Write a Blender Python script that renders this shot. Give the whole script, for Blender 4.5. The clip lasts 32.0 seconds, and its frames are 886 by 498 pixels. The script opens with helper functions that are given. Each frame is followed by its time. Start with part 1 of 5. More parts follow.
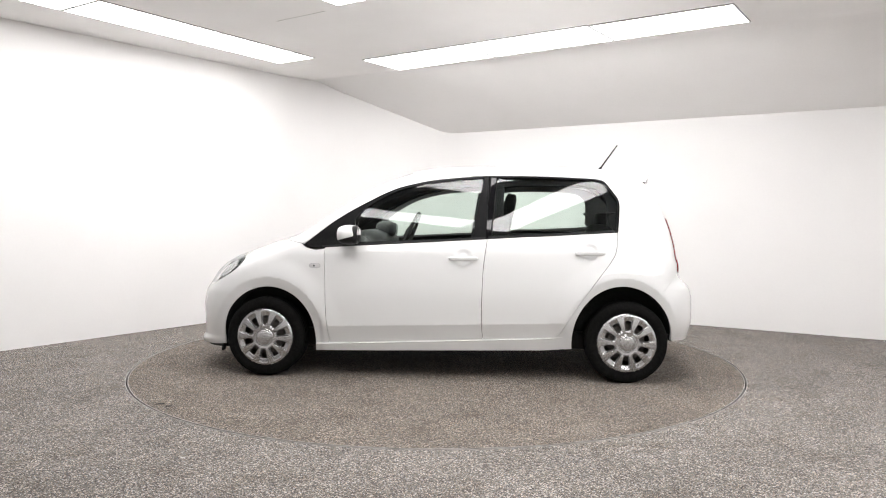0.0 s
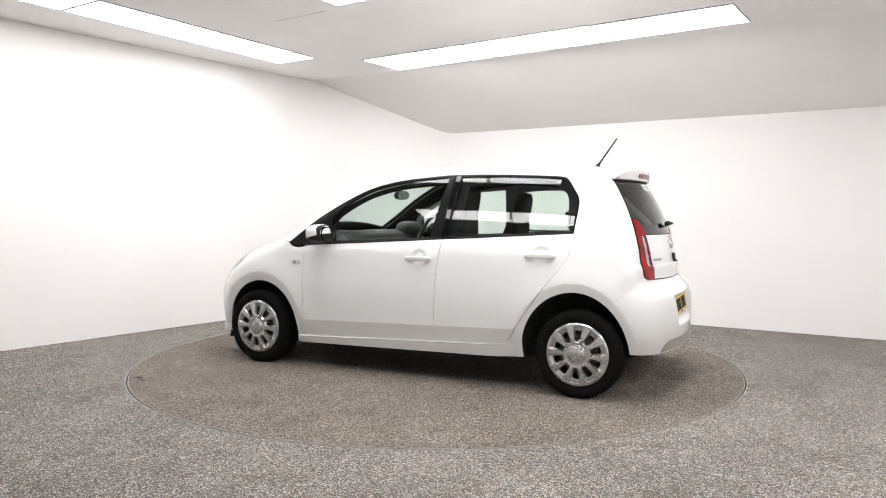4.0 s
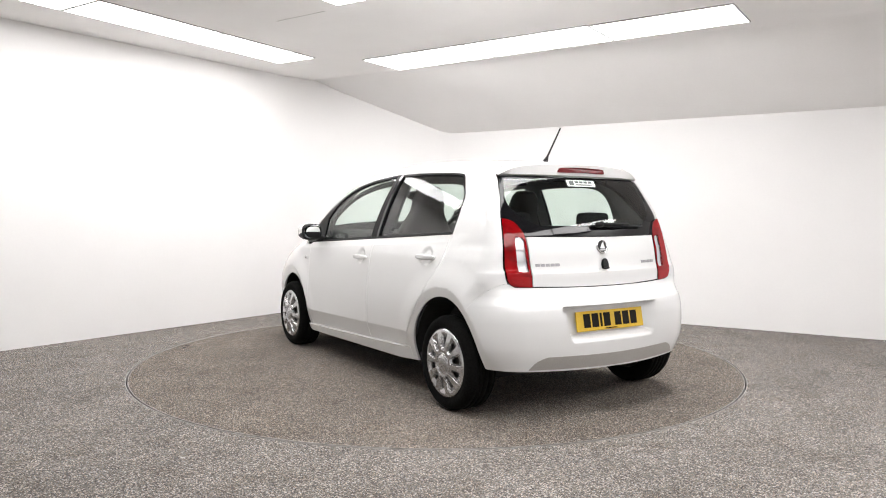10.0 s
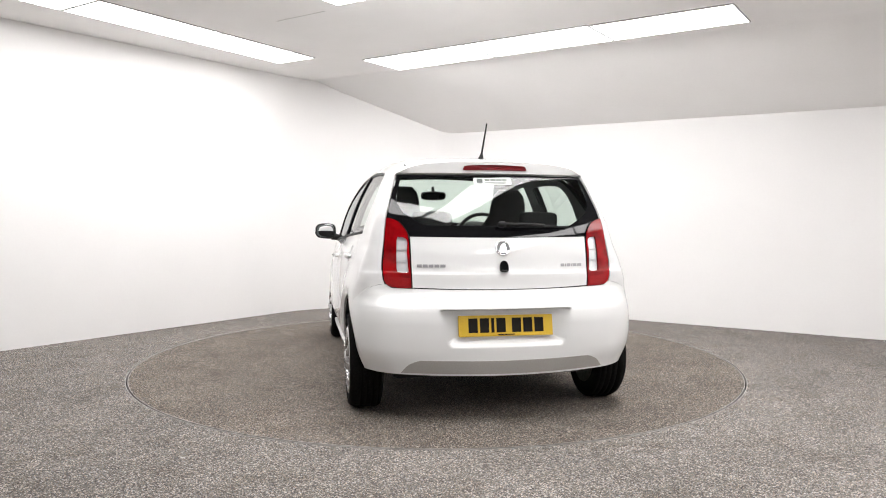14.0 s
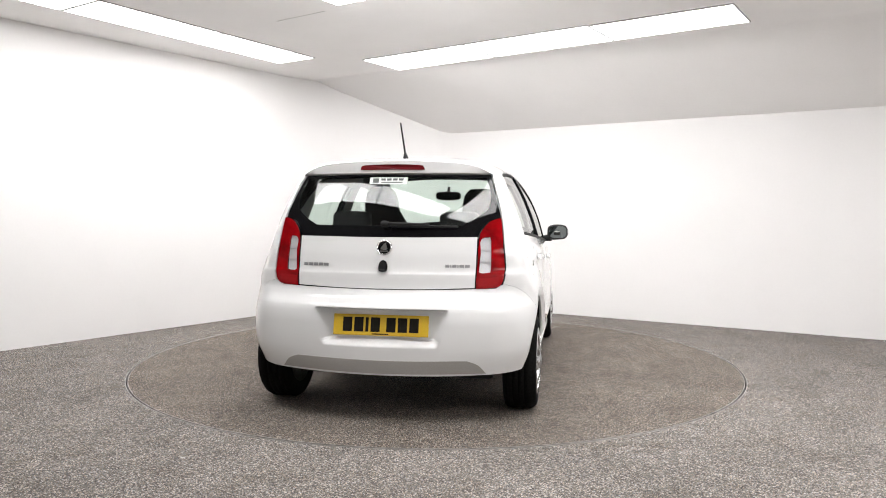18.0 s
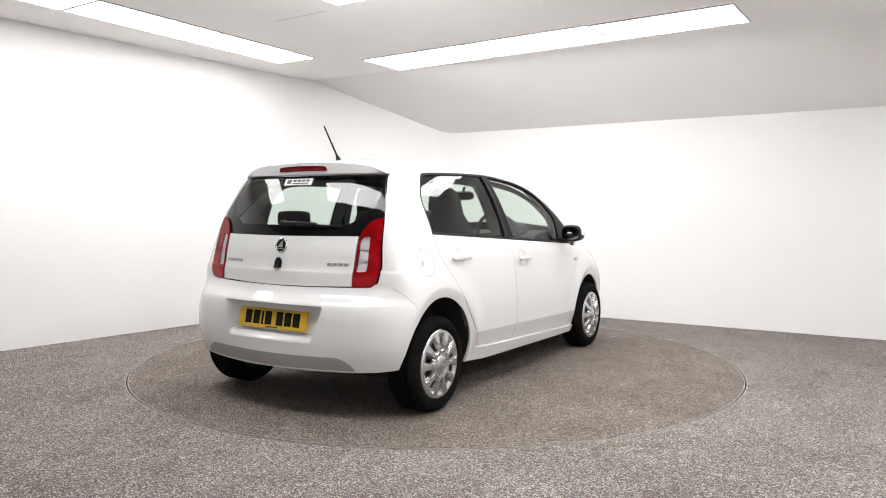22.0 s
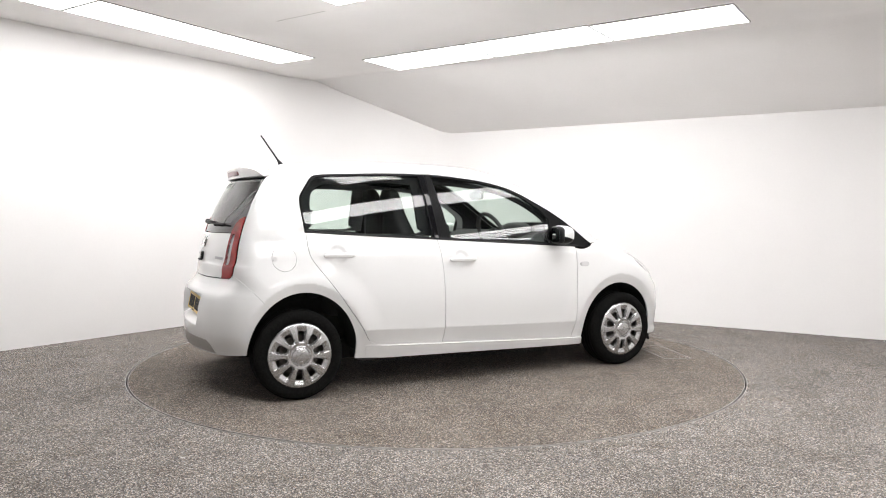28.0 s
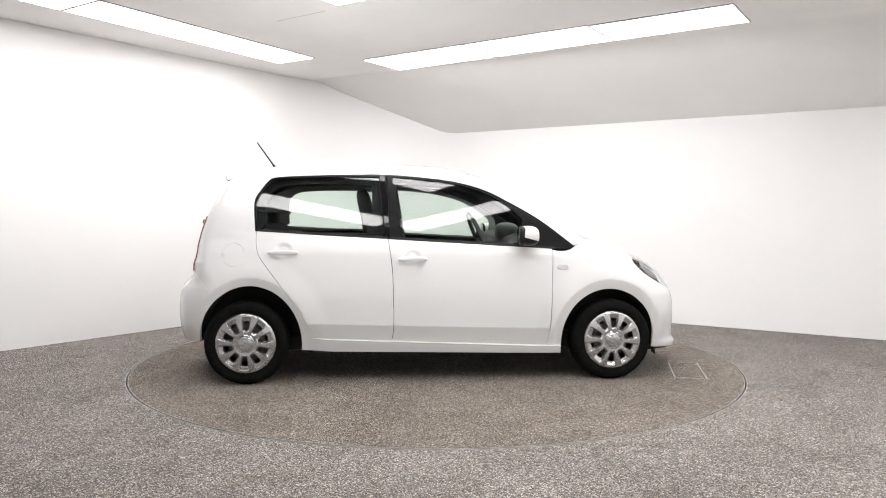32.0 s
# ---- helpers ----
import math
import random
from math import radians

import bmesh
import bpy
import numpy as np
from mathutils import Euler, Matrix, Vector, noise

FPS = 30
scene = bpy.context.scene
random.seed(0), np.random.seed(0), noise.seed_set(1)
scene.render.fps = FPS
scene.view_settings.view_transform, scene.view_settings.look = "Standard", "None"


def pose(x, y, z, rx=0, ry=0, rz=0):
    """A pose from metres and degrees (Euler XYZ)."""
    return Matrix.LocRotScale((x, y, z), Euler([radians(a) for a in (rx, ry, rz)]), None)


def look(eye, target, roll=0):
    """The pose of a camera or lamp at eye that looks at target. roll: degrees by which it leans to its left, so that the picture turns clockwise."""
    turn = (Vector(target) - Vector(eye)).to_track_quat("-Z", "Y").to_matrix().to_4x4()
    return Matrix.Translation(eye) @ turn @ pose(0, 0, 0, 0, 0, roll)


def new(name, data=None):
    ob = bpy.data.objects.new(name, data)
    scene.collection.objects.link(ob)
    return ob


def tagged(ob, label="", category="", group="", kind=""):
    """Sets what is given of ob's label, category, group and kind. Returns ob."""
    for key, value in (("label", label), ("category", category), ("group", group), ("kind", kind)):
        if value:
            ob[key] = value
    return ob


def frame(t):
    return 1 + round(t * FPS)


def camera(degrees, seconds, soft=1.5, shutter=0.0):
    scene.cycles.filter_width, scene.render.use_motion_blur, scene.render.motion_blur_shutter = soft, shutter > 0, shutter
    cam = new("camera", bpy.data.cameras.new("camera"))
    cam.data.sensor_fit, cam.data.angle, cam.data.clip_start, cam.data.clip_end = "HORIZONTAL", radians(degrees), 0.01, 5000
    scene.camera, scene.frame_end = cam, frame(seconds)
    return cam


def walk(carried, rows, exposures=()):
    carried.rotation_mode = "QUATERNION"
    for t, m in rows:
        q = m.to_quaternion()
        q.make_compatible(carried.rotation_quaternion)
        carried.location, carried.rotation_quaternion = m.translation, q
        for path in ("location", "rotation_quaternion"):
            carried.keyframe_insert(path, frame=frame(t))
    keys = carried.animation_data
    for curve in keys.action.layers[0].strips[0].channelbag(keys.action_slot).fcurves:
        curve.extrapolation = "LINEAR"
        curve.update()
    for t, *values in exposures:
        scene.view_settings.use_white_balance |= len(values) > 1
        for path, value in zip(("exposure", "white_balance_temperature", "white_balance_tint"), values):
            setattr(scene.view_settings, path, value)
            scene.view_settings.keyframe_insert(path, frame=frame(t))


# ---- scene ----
cam = camera(63.08, 32.0, soft=1.0)
EYE = Vector((0.0, -5.552, 1.102))
AIM = EYE + Vector((0.007257, 0.998859, -0.047209))
walk(cam, [(0, look(EYE, AIM, 0.28)), (32, look(EYE, AIM, 0.28))])

# ---- light ----
world = bpy.data.worlds.new("world")
scene.world = world
world.use_nodes = True
world.node_tree.nodes["Background"].inputs[0].default_value = (0.8, 0.82, 0.85, 1)
world.node_tree.nodes["Background"].inputs[1].default_value = 0.05
PANEL_GLOW = 11.4
scene.view_settings.exposure = 0.0


# ---- materials ----
def material(name, color, rough=0.5, metal=0.0, **more):
    m = bpy.data.materials.new(name)
    m.use_nodes = True
    b = m.node_tree.nodes["Principled BSDF"]
    b.inputs["Base Color"].default_value = (*color, 1)
    b.inputs["Roughness"].default_value = rough
    b.inputs["Metallic"].default_value = metal
    for key, value in more.items():
        b.inputs[key.replace("_", " ")].default_value = value
    return m


def nodes_of(m):
    t = m.node_tree
    return t, t.nodes, t.links, t.nodes["Principled BSDF"]


def noise_node(t, scale, detail=3.0, rough=0.55):
    co = t.nodes.new("ShaderNodeTexCoord")
    n = t.nodes.new("ShaderNodeTexNoise")
    n.inputs["Scale"].default_value, n.inputs["Detail"].default_value, n.inputs["Roughness"].default_value = scale, detail, rough
    t.links.new(co.outputs["Object"], n.inputs["Vector"])
    return n


def ramp_node(t, source, stops):
    r = t.nodes.new("ShaderNodeValToRGB")
    while len(r.color_ramp.elements) < len(stops):
        r.color_ramp.elements.new(0.5)
    for e, (p, c) in zip(r.color_ramp.elements, stops):
        e.position, e.color = p, (*c, 1) if not isinstance(c, float) else (c, c, c, 1)
    t.links.new(source, r.inputs[0])
    return r


def grain(m, scale, low, high, bump=0.0, depth=0.002, second=None):
    """Two scales of colour variation and a fine relief."""
    t, n, l, b = nodes_of(m)
    a = noise_node(t, scale)
    r = ramp_node(t, a.outputs["Fac"], [(0.3, low), (0.7, high)])
    out = r.outputs[0]
    if second:
        a2 = noise_node(t, second[0], 4.0)
        r2 = ramp_node(t, a2.outputs["Fac"], [(0.3, second[1]), (0.7, second[2])])
        mix = n.new("ShaderNodeMix")
        mix.data_type, mix.blend_type = "RGBA", "MULTIPLY"
        mix.inputs["Factor"].default_value = 1.0
        l.new(out, mix.inputs["A"])
        l.new(r2.outputs[0], mix.inputs["B"])
        out = mix.outputs["Result"]
    l.new(out, b.inputs["Base Color"])
    if bump:
        bp = n.new("ShaderNodeBump")
        bp.inputs["Strength"].default_value, bp.inputs["Distance"].default_value = bump, depth
        l.new(a.outputs["Fac"], bp.inputs["Height"])
        l.new(bp.outputs[0], b.inputs["Normal"])
    return m


def carpet(name, tint):
    """Speckled needle-felt carpet: pale and dark fibres, worn and soiled patches."""
    m = material(name, tint, 0.95)
    t, n, l, b = nodes_of(m)
    fine = n.new("ShaderNodeTexVoronoi")
    fine.inputs["Scale"].default_value = 215.0
    co = n.new("ShaderNodeTexCoord")
    l.new(co.outputs["Object"], fine.inputs["Vector"])
    parts = n.new("ShaderNodeSeparateColor")
    l.new(fine.outputs["Color"], parts.inputs[0])
    speck = ramp_node(t, parts.outputs[0], [(0.0, 0.22), (0.35, 0.66), (0.75, 1.10), (1.0, 2.9)])
    hue = noise_node(t, 170.0, 2.0, 0.8)
    tone = ramp_node(t, hue.outputs["Fac"], [(0.35, (0.84, 1.0, 1.20)), (0.5, (1.0, 1.0, 1.0)), (0.65, (1.20, 0.98, 0.80))])
    soil = noise_node(t, 1.4, 5.0, 0.65)
    patch = ramp_node(t, soil.outputs["Fac"], [(0.3, 0.80), (0.7, 1.12)])
    spill = noise_node(t, 4.5, 6.0, 0.7)
    stain = ramp_node(t, spill.outputs["Fac"], [(0.30, (0.78, 0.75, 0.70)), (0.46, (0.97, 0.965, 0.95)), (0.62, (1.03, 1.03, 1.03)), (0.75, (1.12, 1.11, 1.10))])
    out = None
    for src in (speck, tone, patch, stain):
        mix = n.new("ShaderNodeMix")
        mix.data_type, mix.blend_type, mix.clamp_result = "RGBA", "MULTIPLY", False
        mix.inputs["Factor"].default_value = 1.0
        if out is None:
            mix.inputs["A"].default_value = (*tint, 1)
        else:
            l.new(out, mix.inputs["A"])
        l.new(src.outputs[0], mix.inputs["B"])
        out = mix.outputs["Result"]
    l.new(out, b.inputs["Base Color"])
    bp = n.new("ShaderNodeBump")
    bp.inputs["Strength"].default_value, bp.inputs["Distance"].default_value = 0.5, 0.003
    l.new(parts.outputs[1], bp.inputs["Height"])
    l.new(bp.outputs[0], b.inputs["Normal"])
    b.inputs["Specular IOR Level"].default_value = 0.15
    return m


def clear_glass(name, tint, ior=1.5, rough=0.0):
    m = bpy.data.materials.new(name)
    m.use_nodes = True
    t = m.node_tree
    t.nodes.remove(t.nodes["Principled BSDF"])
    see, gloss, mix, face, fifth, share = (t.nodes.new("ShaderNode" + k) for k in ("BsdfTransparent", "BsdfGlossy", "MixShader", "LayerWeight", "Math", "Math"))
    see.inputs[0].default_value = (*tint, 1)
    gloss.inputs["Roughness"].default_value = rough
    face.inputs["Blend"].default_value = 0.5
    fifth.operation, fifth.inputs[1].default_value = "POWER", 5.0
    base = ((ior - 1) / (ior + 1)) ** 2
    share.operation, share.inputs[1].default_value, share.inputs[2].default_value = "MULTIPLY_ADD", 1 - base, base
    t.links.new(face.outputs["Facing"], fifth.inputs[0])
    t.links.new(fifth.outputs[0], share.inputs[0])
    t.links.new(share.outputs[0], mix.inputs[0])
    t.links.new(see.outputs[0], mix.inputs[1])
    t.links.new(gloss.outputs[0], mix.inputs[2])
    t.links.new(mix.outputs[0], t.nodes["Material Output"].inputs[0])
    return m


def glow(name, color, strength):
    m = material(name, (0.9, 0.9, 0.9), 0.6)
    b = m.node_tree.nodes["Principled BSDF"]
    b.inputs["Emission Color"].default_value = (*color, 1)
    b.inputs["Emission Strength"].default_value = strength
    return m


WALL = grain(material("wall_paint", (0.8, 0.79, 0.78), 0.75), 0.9, (0.81, 0.80, 0.795), (0.84, 0.83, 0.825), second=(60.0, (0.985, 0.985, 0.985), (1, 1, 1)))
CEIL = grain(material("ceiling_paint", (0.74, 0.72, 0.71), 0.85), 1.2, (0.86, 0.845, 0.835), (0.90, 0.885, 0.875), second=(50.0, (0.98, 0.98, 0.98), (1, 1, 1)))
# for the ceiling out of view: dark so that the windows reflect less haze
CEIL_DARKENED = grain(material("darkened_unseen_ceiling", (0.22, 0.22, 0.22), 0.9), 1.2, (0.20, 0.20, 0.20), (0.24, 0.24, 0.24), second=(50.0, (0.97, 0.97, 0.97), (1, 1, 1)))
CARPET = carpet("carpet", (0.203, 0.189, 0.175))
CARPET_DISC = carpet("turntable_carpet", (0.172, 0.153, 0.134))
DARK = grain(material("dark_void", (0.01, 0.01, 0.01), 0.9), 40, (0.008, 0.008, 0.008), (0.014, 0.014, 0.014))
EDGE = grain(material("worn_aluminium_edge", (0.4, 0.39, 0.37), 0.5, 0.3), 18, (0.20, 0.19, 0.175), (0.44, 0.42, 0.40))
CHALK = grain(material("scuffed_hatch_edge", (0.5, 0.48, 0.45), 0.8), 30, (0.20, 0.185, 0.17), (0.42, 0.40, 0.38))
PANEL = glow("light_panel", (1.0, 0.98, 0.975), PANEL_GLOW)
TRIM = material("light_frame", (0.42, 0.41, 0.40), 0.5)
PAINT = material("white_car_paint", (0.73, 0.73, 0.728), 0.5, Specular_IOR_Level=0.3, Coat_Weight=1.0, Coat_Roughness=0.02)
INNER = grain(material("dark_cabin_trim", (0.03, 0.03, 0.032), 0.7, Specular_IOR_Level=0.12), 60, (0.008, 0.008, 0.0085), (0.015, 0.015, 0.016), 0.2)
PILLAR = grain(material("grey_pillar_trim", (0.22, 0.22, 0.22), 0.75, Specular_IOR_Level=0.2), 80, (0.19, 0.19, 0.19), (0.24, 0.24, 0.24), 0.1)
HEADLINER = grain(material("grey_headliner", (0.12, 0.12, 0.12), 0.9, Specular_IOR_Level=0.1), 160, (0.09, 0.09, 0.092), (0.13, 0.13, 0.132), 0.1)
DASH = grain(material("grey_dashboard_plastic", (0.04, 0.04, 0.041), 0.6, Specular_IOR_Level=0.25), 220, (0.058, 0.058, 0.059), (0.078, 0.078, 0.079), 0.2, 0.0006)
FABRIC = grain(material("charcoal_seat_fabric", (0.03, 0.03, 0.032), 0.9), 220, (0.013, 0.013, 0.014), (0.028, 0.028, 0.03), 0.3)
BLACK = grain(material("satin_black_frame", (0.005, 0.005, 0.006), 0.4, Specular_IOR_Level=0.10), 80, (0.004, 0.004, 0.0045), (0.007, 0.007, 0.0075))
GLOSSY = material("gloss_black", (0.006, 0.006, 0.007), 0.04, Specular_IOR_Level=0.35)
PLASTIC = grain(material("grained_black_plastic", (0.012, 0.012, 0.012), 0.5, Specular_IOR_Level=0.25), 300, (0.009, 0.009, 0.0095), (0.016, 0.016, 0.0165), 0.3, 0.0005)
RUBBER = grain(material("tyre_rubber", (0.008, 0.008, 0.008), 0.85, Specular_IOR_Level=0.04), 90, (0.005, 0.005, 0.005), (0.010, 0.010, 0.0098), 0.25, 0.001, second=(6.0, (0.85, 0.85, 0.85), (1.15, 1.15, 1.1)))
SILVER = grain(material("silver_wheel_paint", (0.56, 0.56, 0.565), 0.27, 0.85), 200, (0.46, 0.46, 0.465), (0.53, 0.53, 0.535))
LETTER = material("brushed_lettering", (0.36, 0.36, 0.37), 0.3, 0.7)
CHROME = material("chrome", (0.75, 0.75, 0.76), 0.08, 1.0)
GREY_STRIP = grain(material("grey_bumper_strip", (0.42, 0.41, 0.40), 0.5), 250, (0.31, 0.295, 0.275), (0.36, 0.345, 0.325), 0.1, 0.0005)
GLASS = clear_glass("side_glass", (0.855, 0.93, 0.89), 1.72)
GLASS_REAR = clear_glass("rear_glass", (0.84, 0.915, 0.875), 1.72)
LENS = clear_glass("clear_lens", (0.93, 0.94, 0.95), 1.3)
LAMP_LENS = clear_glass("lamp_lens", (0.95, 0.955, 0.96), 1.12)
RED = grain(material("red_lens", (0.40, 0.008, 0.010), 0.10, Specular_IOR_Level=0.25), 10, (0.12, 0.001, 0.002), (0.36, 0.003, 0.006))
RED_REFLEX = grain(material("red_reflex_lens", (0.5, 0.02, 0.03), 0.25, Specular_IOR_Level=0.3), 260, (0.22, 0.002, 0.004), (0.40, 0.008, 0.012), 0.5, 0.001)
RED_DARK = material("dark_red_lens", (0.13, 0.005, 0.008), 0.2, Specular_IOR_Level=0.3)
LAMP_GREY = material("lamp_divider_grey", (0.48, 0.48, 0.49), 0.35, 0.3)
LAMP_BOWL = material("lamp_bowl_silver", (0.86, 0.86, 0.87), 0.25, 0.35)
YELLOW = grain(material("yellow_plate", (0.62, 0.40, 0.02), 0.35), 120, (0.60, 0.39, 0.02), (0.65, 0.42, 0.025))
INK = material("plate_black", (0.010, 0.008, 0.006), 0.6, Specular_IOR_Level=0.15)
STICKER = material("white_sticker", (0.72, 0.75, 0.73), 0.5)
LINT = material("pale_lint", (0.45, 0.43, 0.41), 0.9)
STICKER_INK = material("grey_print", (0.10, 0.11, 0.11), 0.5)
MIRROR = material("mirror_glass", (0.17, 0.19, 0.19), 0.01, 1.0)
STEEL = grain(material("rusty_brake_steel", (0.12, 0.11, 0.10), 0.5, 0.7), 60, (0.07, 0.06, 0.055), (0.16, 0.15, 0.14))


# ---- mesh helpers ----
def part(name, bm, mat, parent=None, label="", smooth=False):
    me = bpy.data.meshes.new(name)
    bm.normal_update()
    bm.to_mesh(me)
    bm.free()
    for m in mat if isinstance(mat, (list, tuple)) else [mat]:
        me.materials.append(m)
    if smooth:
        me.shade_smooth()
    ob = new(name, me)
    ob.parent = parent
    return tagged(ob, label)


def add_box(bm, lo, hi, m=Matrix(), bevel=0.0, segs=2, index=0):
    made = bmesh.ops.create_cube(bm, size=1.0)
    lo, hi = Vector(lo), Vector(hi)
    for v in made["verts"]:
        v.co = m @ (lo + Vector([(v.co[i] + 0.5) * (hi[i] - lo[i]) for i in range(3)]))
    faces = {f for v in made["verts"] for f in v.link_faces}
    for f in faces:
        f.material_index = index
    if bevel:
        edges = {e for v in made["verts"] for e in v.link_edges}
        bmesh.ops.bevel(bm, geom=list(edges), offset=bevel, segments=segs, profile=0.6, affect="EDGES")


def box(lo, hi, bevel=0.0, m=Matrix(), segs=2):
    bm = bmesh.new()
    add_box(bm, lo, hi, m, bevel, segs)
    return bm


def prism(outline, z0, z1, bevel=0.0):
    """A flat outline in x, y raised from z0 to z1."""
    bm = bmesh.new()
    f = bm.faces.new([bm.verts.new((x, y, z0)) for x, y in outline])
    up = bmesh.ops.extrude_face_region(bm, geom=[f])
    bmesh.ops.translate(bm, verts=[v for v in up["geom"] if isinstance(v, bmesh.types.BMVert)], vec=(0, 0, z1 - z0))
    bmesh.ops.recalc_face_normals(bm, faces=bm.faces)
    if bevel:
        bmesh.ops.bevel(bm, geom=list(bm.edges), offset=bevel, segments=2, affect="EDGES")
    return bm


def lathe(profile, steps=64, axis="y"):
    """Turns a closed or open profile of (radius, along) round an axis."""
    bm = bmesh.new()
    rings = []
    for k in range(steps):
        a = 2 * math.pi * k / steps
        rings.append([bm.verts.new((r * math.cos(a), h, r * math.sin(a)) if axis == "y" else (r * math.cos(a), r * math.sin(a), h)) for r, h in profile])
    for k in range(steps):
        p, q = rings[k], rings[(k + 1) % steps]
        for i in range(len(profile) - 1):
            bm.faces.new((p[i], p[i + 1], q[i + 1], q[i]))
    bmesh.ops.recalc_face_normals(bm, faces=bm.faces)
    return bm


def tube(points, radii, sides=10):
    bm = bmesh.new()
    rings = []
    for i, p in enumerate(points):
        p = Vector(p)
        d = (Vector(points[min(i + 1, len(points) - 1)]) - Vector(points[max(i - 1, 0)])).normalized()
        q = d.to_track_quat("Z", "Y")
        r = radii if isinstance(radii, float) else radii[i]
        rings.append([bm.verts.new(p + q @ Vector((r * math.cos(2 * math.pi * k / sides), r * math.sin(2 * math.pi * k / sides), 0))) for k in range(sides)])
    for a, b in zip(rings, rings[1:]):
        for k in range(sides):
            bm.faces.new((a[k], a[(k + 1) % sides], b[(k + 1) % sides], b[k]))
    bm.faces.new(rings[0][::-1])
    bm.faces.new(rings[-1])
    bmesh.ops.recalc_face_normals(bm, faces=bm.faces)
    return bm


def oval(rx, rz, n=32, power=2.4):
    pts = []
    for k in range(n):
        a = 2 * math.pi * k / n
        c, d = math.cos(a), math.sin(a)
        pts.append((rx * abs(c) ** (2 / power) * (1 if c >= 0 else -1), rz * abs(d) ** (2 / power) * (1 if d >= 0 else -1)))
    return pts


def smooth_line(points, step=0.02, closed=False):
    """A smooth curve through control points, as evenly spaced points."""
    p = np.array(points, float)
    n = len(p)
    if n == 2 and not closed:
        k = max(1, int(np.hypot(*(p[1] - p[0])) / step))
        return [tuple(p[0] + (p[1] - p[0]) * i / k) for i in range(k + 1)]
    out = []
    for i in range(n if closed else n - 1):
        a, b = p[i], p[(i + 1) % n]
        pre = p[i - 1] if closed or i > 0 else 2 * a - b
        post = p[(i + 2) % n] if closed or i < n - 2 else 2 * b - a
        k = max(2, int(np.hypot(*(b - a)) / step))
        for j in range(k):
            t = j / k
            out.append(tuple(0.5 * (2 * a + (b - pre) * t + (2 * pre - 5 * a + 4 * b - post) * t * t + (3 * a - pre - 3 * b + post) * t ** 3)))
    if not closed:
        out.append(tuple(p[-1]))
    return out


def loop(*runs, step=0.02):
    """One closed outline from runs of control points, smooth within a list and straight within a tuple; runs meet at corners."""
    out = []
    for r in runs:
        if isinstance(r, tuple):
            pts = [q for a, b in zip(r, r[1:]) for q in smooth_line([a, b], step)[:-1]] + [tuple(r[-1])]
        else:
            pts = smooth_line(r, step)
        if out and np.hypot(out[-1][0] - pts[0][0], out[-1][1] - pts[0][1]) < 1e-6:
            pts = pts[1:]
        elif out:
            pts = smooth_line([out[-1], pts[0]], step)[1:-1] + pts
        out += pts
    gap = smooth_line([out[-1], out[0]], step)
    return out + gap[1:-1] if len(gap) > 2 else (out[:-1] if np.hypot(out[-1][0] - out[0][0], out[-1][1] - out[0][1]) < 1e-6 else out)


def inside(pts, outline):
    p, o = np.asarray(pts, float), np.asarray(outline, float)
    x, y = p[:, 0], p[:, 1]
    res = np.zeros(len(p), bool)
    x1, y1 = o[:, 0], o[:, 1]
    x2, y2 = np.roll(x1, -1), np.roll(y1, -1)
    for i in range(len(o)):
        hit = (y1[i] > y) != (y2[i] > y)
        with np.errstate(divide="ignore", invalid="ignore"):
            xi = (x2[i] - x1[i]) * (y - y1[i]) / (y2[i] - y1[i]) + x1[i]
        res ^= hit & (x < xi)
    return res


